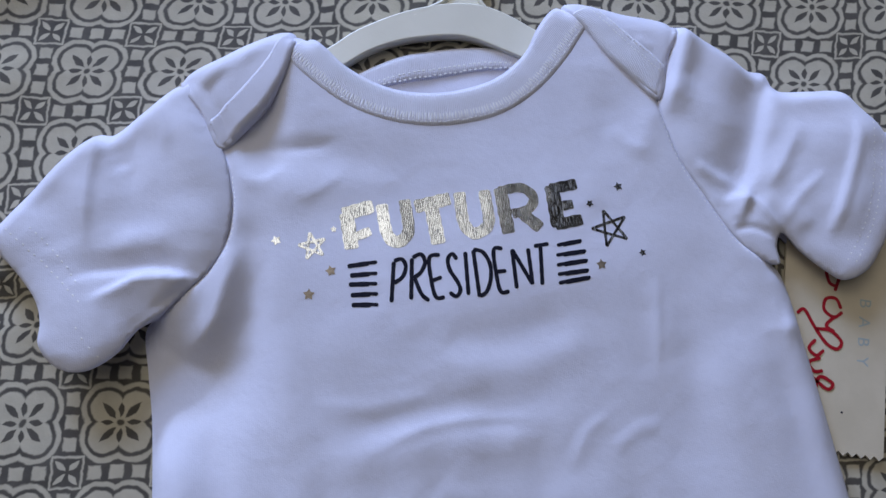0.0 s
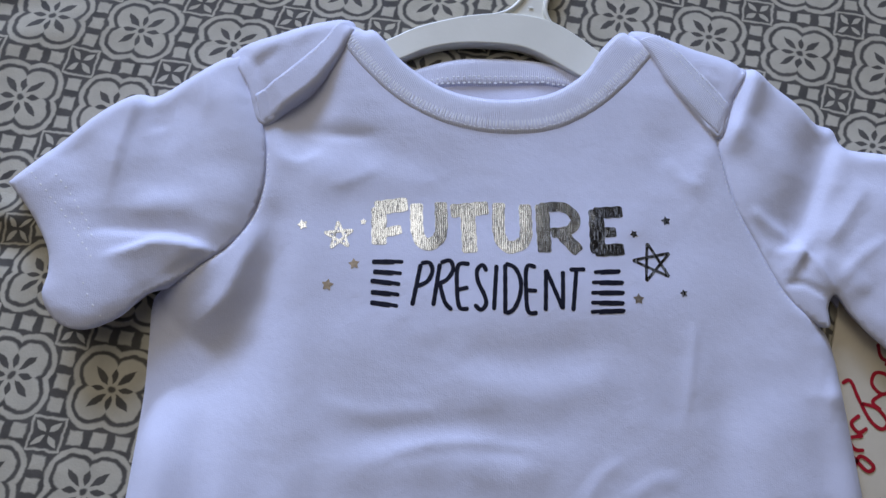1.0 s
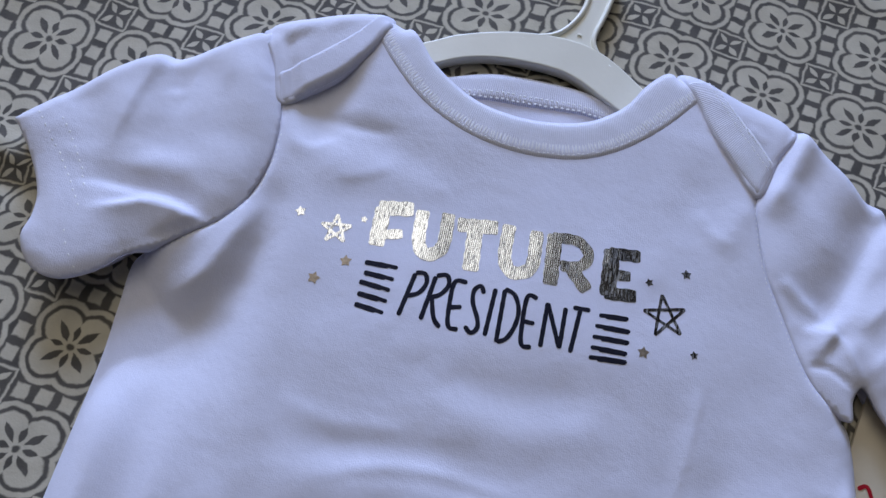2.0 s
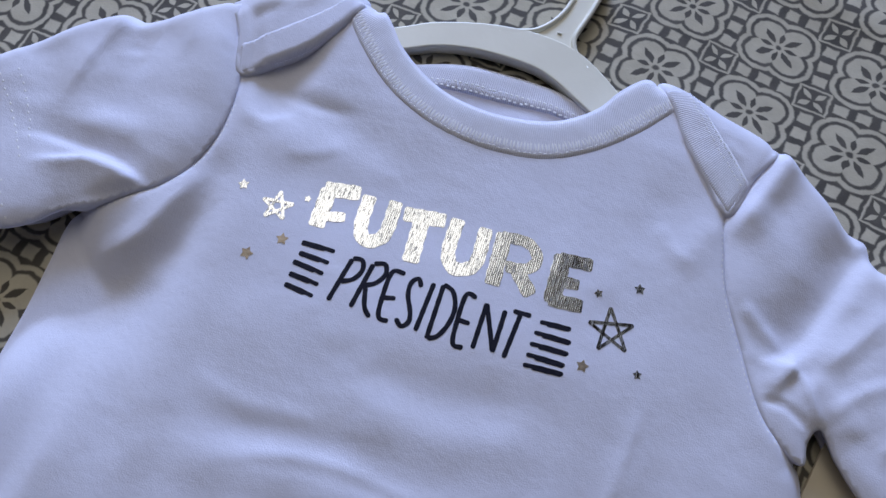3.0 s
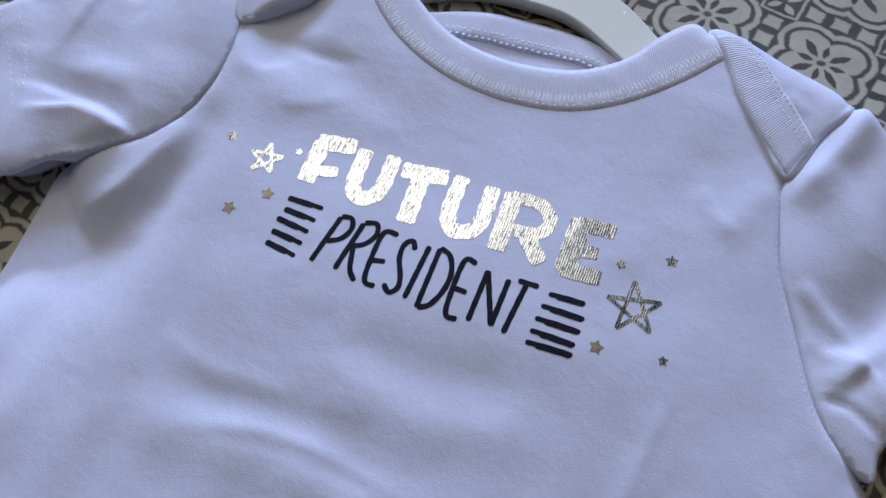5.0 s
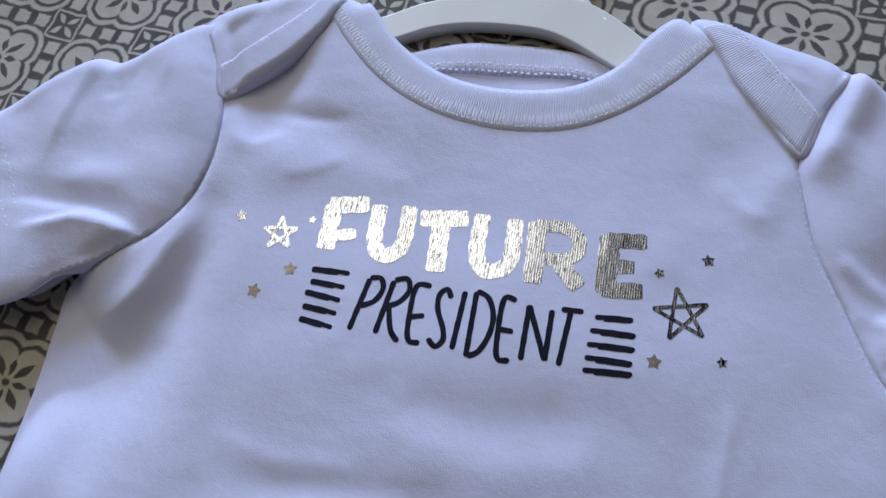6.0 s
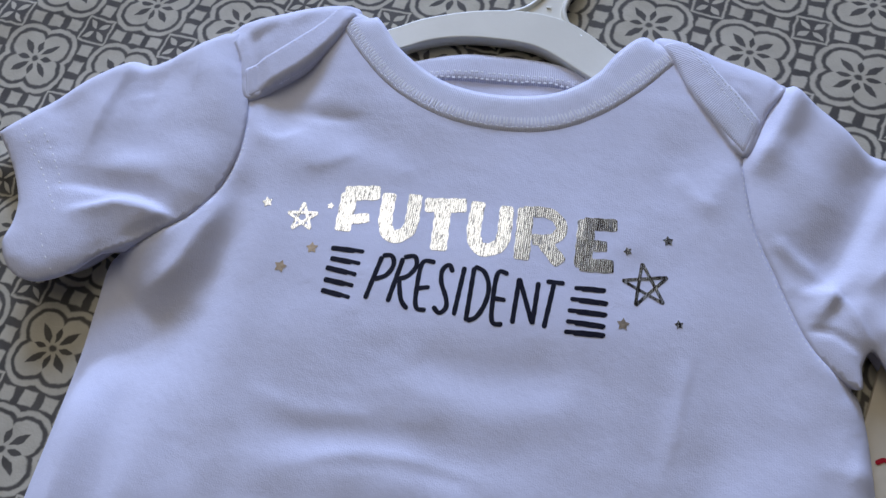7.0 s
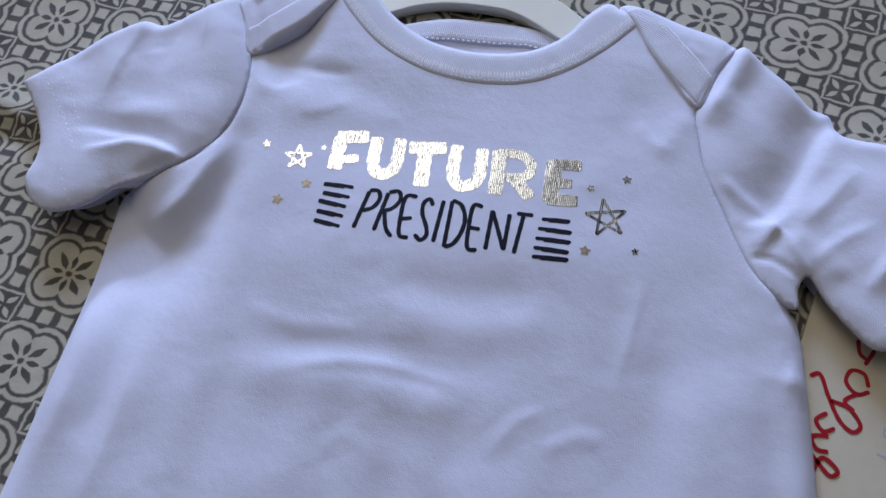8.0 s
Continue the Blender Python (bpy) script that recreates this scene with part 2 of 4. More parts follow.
def away(x, y, line):
    """Distance from points to a polyline, and how far along it (0 to 1) the nearest place is."""
    x, y = np.asarray(x, float), np.asarray(y, float)
    best, along = np.full(x.shape, 1e9), np.zeros(x.shape)
    n = len(line) - 1
    for i in range(n):
        (ax, ay), (bx, by) = line[i], line[i + 1]
        dx, dy = bx - ax, by - ay
        t = np.clip(((x - ax) * dx + (y - ay) * dy) / (dx * dx + dy * dy + 1e-12), 0, 1)
        d = np.hypot(x - ax - t * dx, y - ay - t * dy)
        near = d < best
        best, along = np.where(near, d, best), np.where(near, (i + t) / n, along)
    return best, along


def within(x, y, poly):
    x, y = np.asarray(x, float), np.asarray(y, float)
    hit = np.zeros(x.shape, bool)
    for (ax, ay), (bx, by) in zip(poly, np.roll(poly, -1, axis=0)):
        cross = (ay > y) != (by > y)
        hit ^= cross & (x < (bx - ax) * (y - ay) / (by - ay + 1e-12) + ax)
    return hit


def waves(x, y, size, seed):
    """Smooth random waves between about -1 and 1."""
    rng = np.random.RandomState(seed)
    z = np.zeros(np.shape(x))
    for _ in range(14):
        a, k, f = rng.uniform(0, math.tau), math.tau / (size * rng.uniform(0.6, 1.8)), rng.uniform(0, math.tau)
        z = z + np.sin((x * math.cos(a) + y * math.sin(a)) * k + f)
    return z / 5.0


def folds(x, y, rows):
    """Sum of soft ridges: (height, width, points) or (height, width to the left of travel, points, width to its right); heights below 0 are valleys."""
    z = np.zeros(np.shape(x))
    for h, w, pts, *other in rows:
        line, base = curve(pts, 3.0), 0.0 if other else 0.25
        d, t = away(x, y, line)
        if other:
            k = np.clip((t * (len(line) - 1)).astype(int), 0, len(line) - 2)
            a, b = line[k], line[k + 1]
            side = (b[..., 0] - a[..., 0]) * (y - a[..., 1]) - (b[..., 1] - a[..., 1]) * (x - a[..., 0])
            w = np.where(side > 0, w, other[0])
        taper = np.clip(np.minimum(t, 1 - t) / 0.25, 0, 1)
        z = z + h * np.exp(-(d / w) ** 2) * (base + (1 - base) * taper * taper * (3 - 2 * taper))
    return z


def creases(x, y, rows):
    """Sharp creases: (height, width to the left of travel, width to the right, points); straight flanks that meet in an edge."""
    z = np.zeros(np.shape(x))
    for h, wl, wr, pts in rows:
        line = curve(pts, 1.5)
        d, t = away(x, y, line)
        k = np.clip((t * (len(line) - 1)).astype(int), 0, len(line) - 2)
        a, b = line[k], line[k + 1]
        side = (b[..., 0] - a[..., 0]) * (y - a[..., 1]) - (b[..., 1] - a[..., 1]) * (x - a[..., 0])
        flank = np.clip(1 - d / np.where(side > 0, wl, wr), 0, 1)
        taper = np.clip(np.minimum(t, 1 - t) / 0.35, 0, 1)
        z = z + h * flank ** 1.4 * taper * taper * (3 - 2 * taper)
    return z


def crumple(x, y, seed):
    """Small irregular creases, in patches."""
    patch = np.clip(waves(x, y, 45, seed + 20), 0.15, 1)
    crease = np.abs(waves(x, y, 15, seed + 21))
    return patch * (0.26 * (0.4 - np.minimum(crease, 0.8)) + 0.12 * waves(x, y, 8, seed + 22))


def round_edge(d, r):
    k = np.clip(d / r, 0, 1)
    return 1 - (1 - k) ** 2.6


def panel(name, outline, height, floor, material, parent, label="", spacing=2.0):
    """A closed, cushioned piece of cloth: the outline (mm, closed) filled, its top at height(x, y), its underside at floor(x, y)."""
    rim = curve(outline, spacing * 0.8, True)
    lo, hi = rim.min(0), rim.max(0)
    gx, gy = np.meshgrid(np.arange(lo[0], hi[0], spacing), np.arange(lo[1], hi[1], spacing * 0.866))
    gx[1::2] += spacing / 2
    gx, gy = gx.ravel(), gy.ravel()
    keep = within(gx, gy, rim)
    gx, gy = gx[keep], gy[keep]
    keep = away(gx, gy, np.vstack([rim, rim[:1]]))[0] > spacing * 0.45
    pts = np.vstack([rim, np.c_[gx[keep], gy[keep]]])
    n = len(rim)
    vs, _, fs, *_ = geometry.delaunay_2d_cdt([Vector(p) for p in pts], [(i, (i + 1) % n) for i in range(n)], [], 1, 1e-6)
    p = np.array([tuple(v) for v in vs])
    faces = []
    for f in fs:
        a, b, c = (p[i] for i in f)
        faces.append(tuple(f) if (b[0] - a[0]) * (c[1] - a[1]) - (b[1] - a[1]) * (c[0] - a[0]) > 0 else tuple(reversed(f)))
    top = np.c_[p, height(p[:, 0], p[:, 1])]
    under = np.c_[p, np.minimum(floor(p[:, 0], p[:, 1]), top[:, 2] - 0.5)]
    k = len(p)
    edge = {}
    for f in faces:
        for i in range(3):
            edge[(f[i], f[(i + 1) % 3])] = True
    skirt = [(b, a, a + k, b + k) for a, b in edge if (b, a) not in edge]
    allv = np.vstack([top, under]) * MM
    allf = faces + [tuple(i + k for i in reversed(f)) for f in faces] + skirt
    return link(name, allv, allf, material, parent, label)


def strip(name, inner, outer, height, material, parent, label="", n=160, m=9, thick=1.2):
    """A band between two open curves, rounded across, closed underneath. height(x, y) is what it lies on."""
    a, la = even(curve(inner, 1.0), n)
    b, lb = even(curve(outer, 1.0), n)
    verts, uvs, faces = [], [], []
    for i in range(n):
        for j in range(m):
            v = j / (m - 1)
            x, y = a[i] * (1 - v) + b[i] * v
            verts.append((x, y, v))
            uvs.append((i / (n - 1) * max(la, lb) * MM, v * 0.008))
    v3 = np.array(verts)
    base = height(v3[:, 0], v3[:, 1])
    prof = np.minimum(round_edge(v3[:, 2], 0.22), round_edge(1 - v3[:, 2], 0.07))
    v3[:, 2] = base + thick * prof - 0.15
    low = v3.copy()
    low[:, 2] = base - 0.4
    k = n * m
    for i in range(n - 1):
        for j in range(m - 1):
            q = (i * m + j, i * m + j + 1, (i + 1) * m + j + 1, (i + 1) * m + j)
            faces += [q, tuple(k + t for t in reversed(q))]
    ring = [i * m for i in range(n)] + [(n - 1) * m + j for j in range(1, m)] + [i * m + m - 1 for i in range(n - 2, -1, -1)] + list(range(m - 2, 0, -1))
    for p, q in zip(ring, ring[1:] + ring[:1]):
        faces.append((q, p, p + k, q + k))
    ob = link(name, np.vstack([v3, low]) * MM, faces, material, parent, label, uvs=uvs + uvs)
    bm = bmesh.new()
    bm.from_mesh(ob.data)
    bmesh.ops.recalc_face_normals(bm, faces=list(bm.faces))
    bm.to_mesh(ob.data)
    bm.free()
    return ob


def brush(strokes, height, lift):
    """Flat strokes laid on a surface: each is (points in mm, width, blunt). Gives verts and faces of one mesh."""
    verts, faces = [], []
    for n, (pts, width, blunt) in enumerate(strokes):
        c0 = curve(pts, 0.35)
        total = np.hypot(*np.diff(c0, axis=0).T).sum()
        c, _ = even(c0, max(6, int(total / 0.35)))
        tan = np.gradient(c, axis=0)
        tan /= np.hypot(*tan.T)[:, None] + 1e-9
        nor = np.c_[-tan[:, 1], tan[:, 0]]
        s = np.linspace(0, total, len(c))
        r = width * 0.5 * blunt
        ends = np.minimum(s, total - s) + 0.02
        wide = width * (1 - blunt * 0.55 * (1 - round_edge(ends, max(r, 0.05)))) * (1 + 0.05 * np.sin(s * 1.7 + n))
        k0, m = len(verts), 5
        for i in range(len(c)):
            for j in range(m):
                x, y = c[i] + nor[i] * wide[i] * (j / (m - 1) - 0.5)
                verts.append((x, y, lift + 0.006 * n))
        for i in range(len(c) - 1):
            for j in range(m - 1):
                a = k0 + i * m + j
                faces.append((a, a + m, a + m + 1, a + 1))
    v = np.array(verts)
    v[:, 2] += height(v[:, 0], v[:, 1])
    out = []
    for f in faces:
        a, b, c = v[f[0]], v[f[1]], v[f[2]]
        out.append(f if (b[0] - a[0]) * (c[1] - a[1]) - (b[1] - a[1]) * (c[0] - a[0]) > 0 else tuple(reversed(f)))
    return v * MM, out


def stitching(parent, pts, height, pitch=1.4, long=0.9, wide=0.3, turn=0.0, lift=0.02, rough=0.12, seed=1):
    """A row of raised thread dashes along a curve; turn: degrees of each dash against the row."""
    rng = np.random.RandomState(seed)
    c0 = curve(pts, 0.5)
    total = np.hypot(*np.diff(c0, axis=0).T).sum()
    c, _ = even(c0, max(2, int(total / pitch)))
    tan = np.gradient(c, axis=0)
    verts, faces = [], []
    for i, (p, t) in enumerate(zip(c, tan)):
        a = math.atan2(t[1], t[0]) + radians(turn) * (1 if turn == 90 or i % 2 else -1) + rng.normal(0, 0.08)
        p = p + rng.normal(0, rough, 2)
        ux, uy = math.cos(a), math.sin(a)
        k = len(verts)
        L, W = long * rng.uniform(0.8, 1.1), wide
        for u, w, h in ((-0.5, 0, 0), (-0.25, -0.5, 0.0), (-0.25, 0.5, 0.0), (-0.25, 0, 1), (0.25, -0.5, 0.0), (0.25, 0.5, 0.0), (0.25, 0, 1), (0.5, 0, 0)):
            verts.append((p[0] + ux * u * L - uy * w * W, p[1] + uy * u * L + ux * w * W, lift + h * 0.09))
        faces += [(k, k + 1, k + 3), (k, k + 3, k + 2), (k + 1, k + 4, k + 6, k + 3), (k + 3, k + 6, k + 5, k + 2), (k + 4, k + 7, k + 6), (k + 6, k + 7, k + 5)]
    v = np.array(verts)
    v[:, 2] += height(v[:, 0], v[:, 1])
    return link("stitching", v * MM, faces, thread, parent)


def empty(name, at, label, category, group=""):
    ob = new(name)
    ob.location = at
    ob.empty_display_size = 0.02
    bpy.context.view_layer.update()
    return tagged(ob, label, category, group)

# ---------------------------------------------------------------- the room round the bed, added unseen
FLOOR = -0.55
X0, X1, Y0, Y1, TOP = -2.4, 1.9, -2.4, 2.6, ROOF_Z


def slab(name, corners, thick, material, kind="structure"):
    """A plane wall or ceiling of the four corners, thickened away from the room."""
    c = [Vector(p) for p in corners]
    n = (c[1] - c[0]).cross(c[3] - c[0]).normalized() * thick
    verts = c + [p + n for p in c]
    faces = [(0, 1, 2, 3), (7, 6, 5, 4), (0, 4, 5, 1), (1, 5, 6, 2), (2, 6, 7, 3), (3, 7, 4, 0)]
    return tagged(link(name, verts, faces, material, smooth=False), kind=kind)


tagged(slab("floor", [(X0, Y0, FLOOR), (X0, Y1, FLOOR), (X1, Y1, FLOOR), (X1, Y0, FLOOR)], 0.1, carpet), "dark brown carpeted bedroom floor", "floor")
tagged(slab("wall_south", [(X0, Y0, FLOOR), (X1, Y0, FLOOR), (X1, Y0, TOP), (X0, Y0, TOP)], 0.1, plaster), "plain warm plastered wall, unseen, bounces fill light", "wall")
tagged(slab("wall_north", [(X1, Y1, FLOOR), (X0, Y1, FLOOR), (X0, Y1, 0.17), (X1, Y1, 0.17)], 0.1, plaster), "plain warm plastered wall, unseen, bounces fill light", "wall")
tagged(slab("wall_west", [(X0, Y1, FLOOR), (X0, Y0, FLOOR), (X0, Y0, TOP + 0.3), (X0, Y1, TOP + 0.3)], 0.1, plaster), "plain warm plastered wall, unseen, bounces fill light", "wall")
tagged(slab("wall_east", [(X1, Y0, FLOOR), (X1, Y1, FLOOR), (X1, Y1, TOP + 0.3), (X1, Y0, TOP + 0.3)], 0.1, plaster), "plain warm plastered wall, unseen, bounces fill light", "wall")
# Ceiling and slope are added: they hold the lamps and darken the foil's reflection.
tagged(slab("ceiling", [(X0, Y0, TOP), (X1, Y0, TOP), (X1, ROOF_Y, TOP), (X0, ROOF_Y, TOP)], 0.1, boarding), "unseen brown timber-boarded ceiling, kept dark for the foil to reflect", "ceiling")
A, B = LAMP_OPENINGS
END = Y1 + 0.1
slope = [(X0, A[0], ROOF_Y, A[3]), (A[1], X1, ROOF_Y, A[3]), (X0, X1, A[3], B[2]), (X0, B[0], B[2], B[3]), (B[1], X1, B[2], B[3]), (X0, X1, B[3], END)]
for xa, xb, ya, yb in slope:
    tagged(slab("added_roof_slope", [(xa, ya, roof(ya)), (xb, ya, roof(ya)), (xb, yb, roof(yb)), (xa, yb, roof(yb))], 0.12, boarding),
           "added brown boarded sloping ceiling, unseen, round the two lamp openings", "ceiling")

# bed: base, mattress
bed = empty("bed", (0, -0.6, FLOOR), "bed with a mattress under the printed sheet", "bed")
box("base", (-0.70, -1.55, FLOOR + 0.08), (0.70, 0.42, -0.30), wood, bed, "dark stained wooden bed base", 0.01)
for lx in (-0.64, 0.58):
    for ly in (-1.5, 0.32):
        box("leg", (lx, ly, FLOOR), (lx + 0.06, ly + 0.06, FLOOR + 0.08), wood, bed, "", 0.006)
box("mattress", (-0.69, -1.54, -0.30), (0.69, 0.41, -0.004), ticking, bed, "white quilted mattress", 0.003)

# ---------------------------------------------------------------- printed bed sheet
# Places of medallions of the print (mm) with their column and row: the cloth is pulled slightly out of square.
ANCHORS = [(81.9, 69.5, 0, 0), (115.0, 65.6, 1, 0), (147.6, 61.5, 2, 0), (138, 32, 2, -1), (86.8, 96.3, 0, 1), (56.6, 102, -1, 1),
           (50, 74.8, -1, 0), (-14.5, 76.5, -3, 0), (-45.3, 77.5, -4, 0), (-74.5, 80, -5, 0), (-82.5, 54.8, -5, -1), (-112.7, 57, -6, -1),
           (-141.7, 60.2, -7, -1), (-147.4, 31.3, -7, -2), (-150.5, 1, -7, -3), (-130.2, -26.2, -6, -4), (-134.5, -56.3, -6, -5),
           (-106, -59.5, -5, -5), (-109.3, -88, -5, -6)]
anchor = np.array(ANCHORS, float)
lin, *_ = np.linalg.lstsq(np.c_[anchor[:, :2], np.ones(len(anchor))], anchor[:, 2:], rcond=None)
left_over = anchor[:, 2:] - np.c_[anchor[:, :2], np.ones(len(anchor))] @ lin
RB = 38.0
kern = np.exp(-((anchor[:, None, :2] - anchor[None, :, :2]) ** 2).sum(-1) / RB ** 2)
weight = np.linalg.solve(kern + 0.03 * np.eye(len(anchor)), left_over)


def print_place(x, y):
    k = np.exp(-((x[:, None] - anchor[None, :, 0]) ** 2 + (y[:, None] - anchor[None, :, 1]) ** 2) / RB ** 2)
    return np.c_[x, y, np.ones(len(x))] @ lin + k @ weight


SHEET_FOLDS = [(2.2, 16.0, [(-210, 50), (-165, 72), (-125, 100), (-90, 130)], 9.0), (1.0, 6.0, [(-170, 40), (-150, 52), (-128, 60)]),
               (2.6, 4.0, [(-190, 2), (-150, -7), (-126, -13), (-100, -16)]), (-2.0, 5.0, [(-190, -6), (-150, -15), (-122, -21)]),
               (1.4, 7.0, [(-175, 96), (-120, 88), (-60, 98)]), (1.2, 8.0, [(60, 135), (110, 118), (175, 105)]),
               (-1.2, 9.0, [(120, -70), (160, -60), (210, -70)])]


def sheet_z(x, y):
    r = np.hypot(x, y + 20)
    return 0.45 * waves(x, y, 60, 3) + folds(x, y, SHEET_FOLDS) + np.clip((r - 260) / 300, 0, 1) * 3.0 * waves(x, y, 240, 8)


ax_x = np.unique(np.round(np.r_[np.linspace(-730, -240, 30), np.arange(-240, 260, 4.0), np.linspace(260, 730, 30)], 2))
ax_y = np.unique(np.round(np.r_[np.linspace(-1580, -240, 45), np.arange(-240, 240, 4.0), np.linspace(240, 450, 22)], 2))
sx, sy = np.meshgrid(ax_x, ax_y)
sx, sy = sx.ravel(), sy.ravel()
sz = sheet_z(sx, sy)
over = np.maximum(np.maximum(np.abs(sx) - 700, 0), np.maximum(np.maximum(sy - 420, -1550 - sy), 0))
sz = sz - np.clip(over, 0, 12) ** 2 * 0.12 - np.clip(over - 12, 0, 99) * 14.0
nx, ny = len(ax_x), len(ax_y)
sheet_faces = [(j * nx + i, j * nx + i + 1, (j + 1) * nx + i + 1, (j + 1) * nx + i) for j in range(ny - 1) for i in range(nx - 1)]
sheet = link("bed_sheet", np.c_[sx, sy, sz] * MM, sheet_faces, bedding, uvs=print_place(sx, sy))
tagged(sheet, "grey cotton sheet printed with pale quatrefoil medallions", "bed sheet")
solid = sheet.modifiers.new("thickness", "SOLIDIFY")
solid.thickness, solid.offset = 0.0012, -1.0

# ---------------------------------------------------------------- hanger
hanger = empty("clothes_hanger", (0.01, 0.06, 0.0), "small off-white plastic baby clothes hanger inside the neck", "hanger")


def plate(name, outline, z0, z1, bevel, material, parent, label=""):
    """A flat moulded piece of that outline (mm), rounded along its edges."""
    c = curve(outline, 1.5, True)
    bm = bmesh.new()
    bot = [bm.verts.new((x * MM, y * MM, z0 * MM)) for x, y in c]
    f = bm.faces.new(bot)
    if f.normal.z > 0 or sum((c[i - 1][0] * c[i][1] - c[i][0] * c[i - 1][1]) for i in range(len(c))) > 0:
        f.normal_flip()
    up = bmesh.ops.extrude_face_region(bm, geom=[f])
    top = [v for v in up["geom"] if isinstance(v, bmesh.types.BMVert)]
    bmesh.ops.translate(bm, verts=top, vec=(0, 0, (z1 - z0) * MM))
    tops = set(top)
    rim = [e for e in bm.edges if e.verts[0] in tops and e.verts[1] in tops]
    bmesh.ops.bevel(bm, geom=rim, offset=bevel * MM, segments=3, profile=0.5, affect="EDGES")
    bmesh.ops.recalc_face_normals(bm, faces=list(bm.faces))
    bmesh.ops.triangulate(bm, faces=[q for q in bm.faces if len(q.verts) > 4])
    me = bpy.data.meshes.new(name)
    bm.to_mesh(me)
    bm.free()
    me.materials.append(material)
    me.polygons.foreach_set("use_smooth", [len(q.vertices) == 4 for q in me.polygons])
    ob = new(name, me)
    ob.parent = parent
    ob.matrix_parent_inverse = parent.matrix_world.inverted()
    return tagged(ob, label)


plate("arm", [(-66, 40), (-48, 49), (-31, 57.2), (-21, 62.8), (-7, 67.6), (5, 69.8), (15, 70), (24, 68.3), (32, 64.2), (41, 57.8), (58, 46), (78, 36),
              (76, 31), (54, 38), (31, 50.0), (19, 56.2), (10, 58.2), (-5, 57.8), (-17, 55), (-28, 49.6), (-45, 42.5), (-64, 34.5)],
      0.9, 5.2, 0.5, plastic, hanger)
plate("hook", [(4.5, 69.0), (9.5, 72), (14, 77), (17, 84), (18, 92), (17, 104), (10, 113), (0, 116), (-8, 113),
               (-12, 109), (-9, 104.5), (-2, 107), (5, 105), (12, 100), (22, 103), (28.5, 100), (26.5, 90), (24.6, 81), (22.8, 74), (22.8, 71), (25, 67.6), (15, 66.0)],
      1.0, 4.2, 0.5, plastic, hanger)


def rib_bead(name, pts, z, r, parent):
    """A raised round bead along a moulded edge."""
    c, _ = even(curve(pts, 1.0), 40)
    t = np.gradient(c, axis=0)
    t /= np.hypot(*t.T)[:, None]
    verts, faces, m = [], [], 8
    for i in range(len(c)):
        for j in range(m):
            a = math.tau * j / m
            verts.append((c[i][0] - t[i][1] * math.cos(a) * r, c[i][1] + t[i][0] * math.cos(a) * r, z + math.sin(a) * r))
    for i in range(len(c) - 1):
        for j in range(m):
            a, b = i * m + j, i * m + (j + 1) % m
            faces.append((a, b, b + m, a + m))
    faces += [tuple(range(m)), tuple(reversed(range((len(c) - 1) * m, len(c) * m)))]
    return link(name, np.array(verts) * MM, faces, plastic, parent)


rib_bead("edge_bead", [(-1, 66.6), (3.5, 68.7), (9.8, 71.4), (14.4, 76.6), (17.5, 83.8), (18.6, 93), (17.6, 102)], 4.35, 0.9, hanger)
rib_bead("edge_bead", [(28, 101), (26.6, 93), (24.6, 83), (22.4, 74.5), (22.6, 70.6), (25, 66.5), (29, 63.5)], 4.35, 0.9, hanger)
rib_bead("mould_mark", [(16.6, 73.0), (17.3, 73.2), (18, 73.0)], 4.2, 0.45, hanger)

# ---------------------------------------------------------------- swing tag
tag = empty("swing_tag", (0.125, -0.06, 0.0), "cream card swing tag with pinked end and red script", "tag")
TU, TV = np.array((0.966, -0.258)), np.array((0.258, 0.966))
corner = np.array((101.0, -90.8))


def on_tag(u, v):
    return corner + TU * u + TV * v


edge_pts = []
for k in range(12):
    edge_pts += [on_tag(36.9 * k / 12, 0.9), on_tag(36.9 * (k + 0.5) / 12, -0.5)]
edge_pts += [on_tag(36.9, 0.9), on_tag(36.9, 80), on_tag(0, 80)]
ce = np.array(edge_pts)
k = len(ce)
card_faces = [(i, (i + 1) % k, (i + 1) % k + k, i + k) for i in range(k)]
tris = geometry.tessellate_polygon([[Vector((x, y, 0)) for x, y in ce]])
card_faces += [tuple(t) for t in tris] + [tuple(i + k for i in reversed(t)) for t in tris]
link("card", np.vstack([np.c_[ce, np.full(k, 2.1)], np.c_[ce, np.full(k, 1.3)]]) * MM, card_faces, card, tag, smooth=False)


def tag_top(x, y):
    return np.full(np.shape(x), 2.12)


# a red swash in place of the maker's mark
SWASH = [[(20.5, 56), (22, 52.5), (24.5, 51.5)], [(25.5, 55), (24, 50)],
         [(26.5, 44.5), (24.5, 47.5), (21, 47), (20.5, 43.5), (24, 41.5), (27, 43.5)],
         [(24.5, 42), (21.5, 38.5), (24.5, 36.8)],
         [(11, 41), (13.5, 42.5), (17, 38), (21.5, 33), (25.5, 31.5), (27, 34), (23, 37), (18, 37)],
         [(18, 33.5), (15.8, 30.5), (18.5, 28.5), (21, 30.5)], [(20, 28), (16, 26), (18, 23.5), (21, 24)],
         [(14.5, 23.5), (19, 20.5), (23, 18.5), (24.5, 20.5), (20, 22), (18.5, 17.5)]]
for n, pts in enumerate(SWASH):
    v, f = brush([([on_tag(a - 6.2, b * 1.06 + 0.6) for a, b in pts], 1.15, 1.0)], tag_top, 0.03 + 0.03 * n)
    link("swash", v, f, red, tag, "red script-like swash")
v, f = brush([([on_tag(21.6, 13.4), on_tag(22.4, 13.3)], 0.7, 1.0)], tag_top, 0.03)
link("dot", v, f, ink, tag)
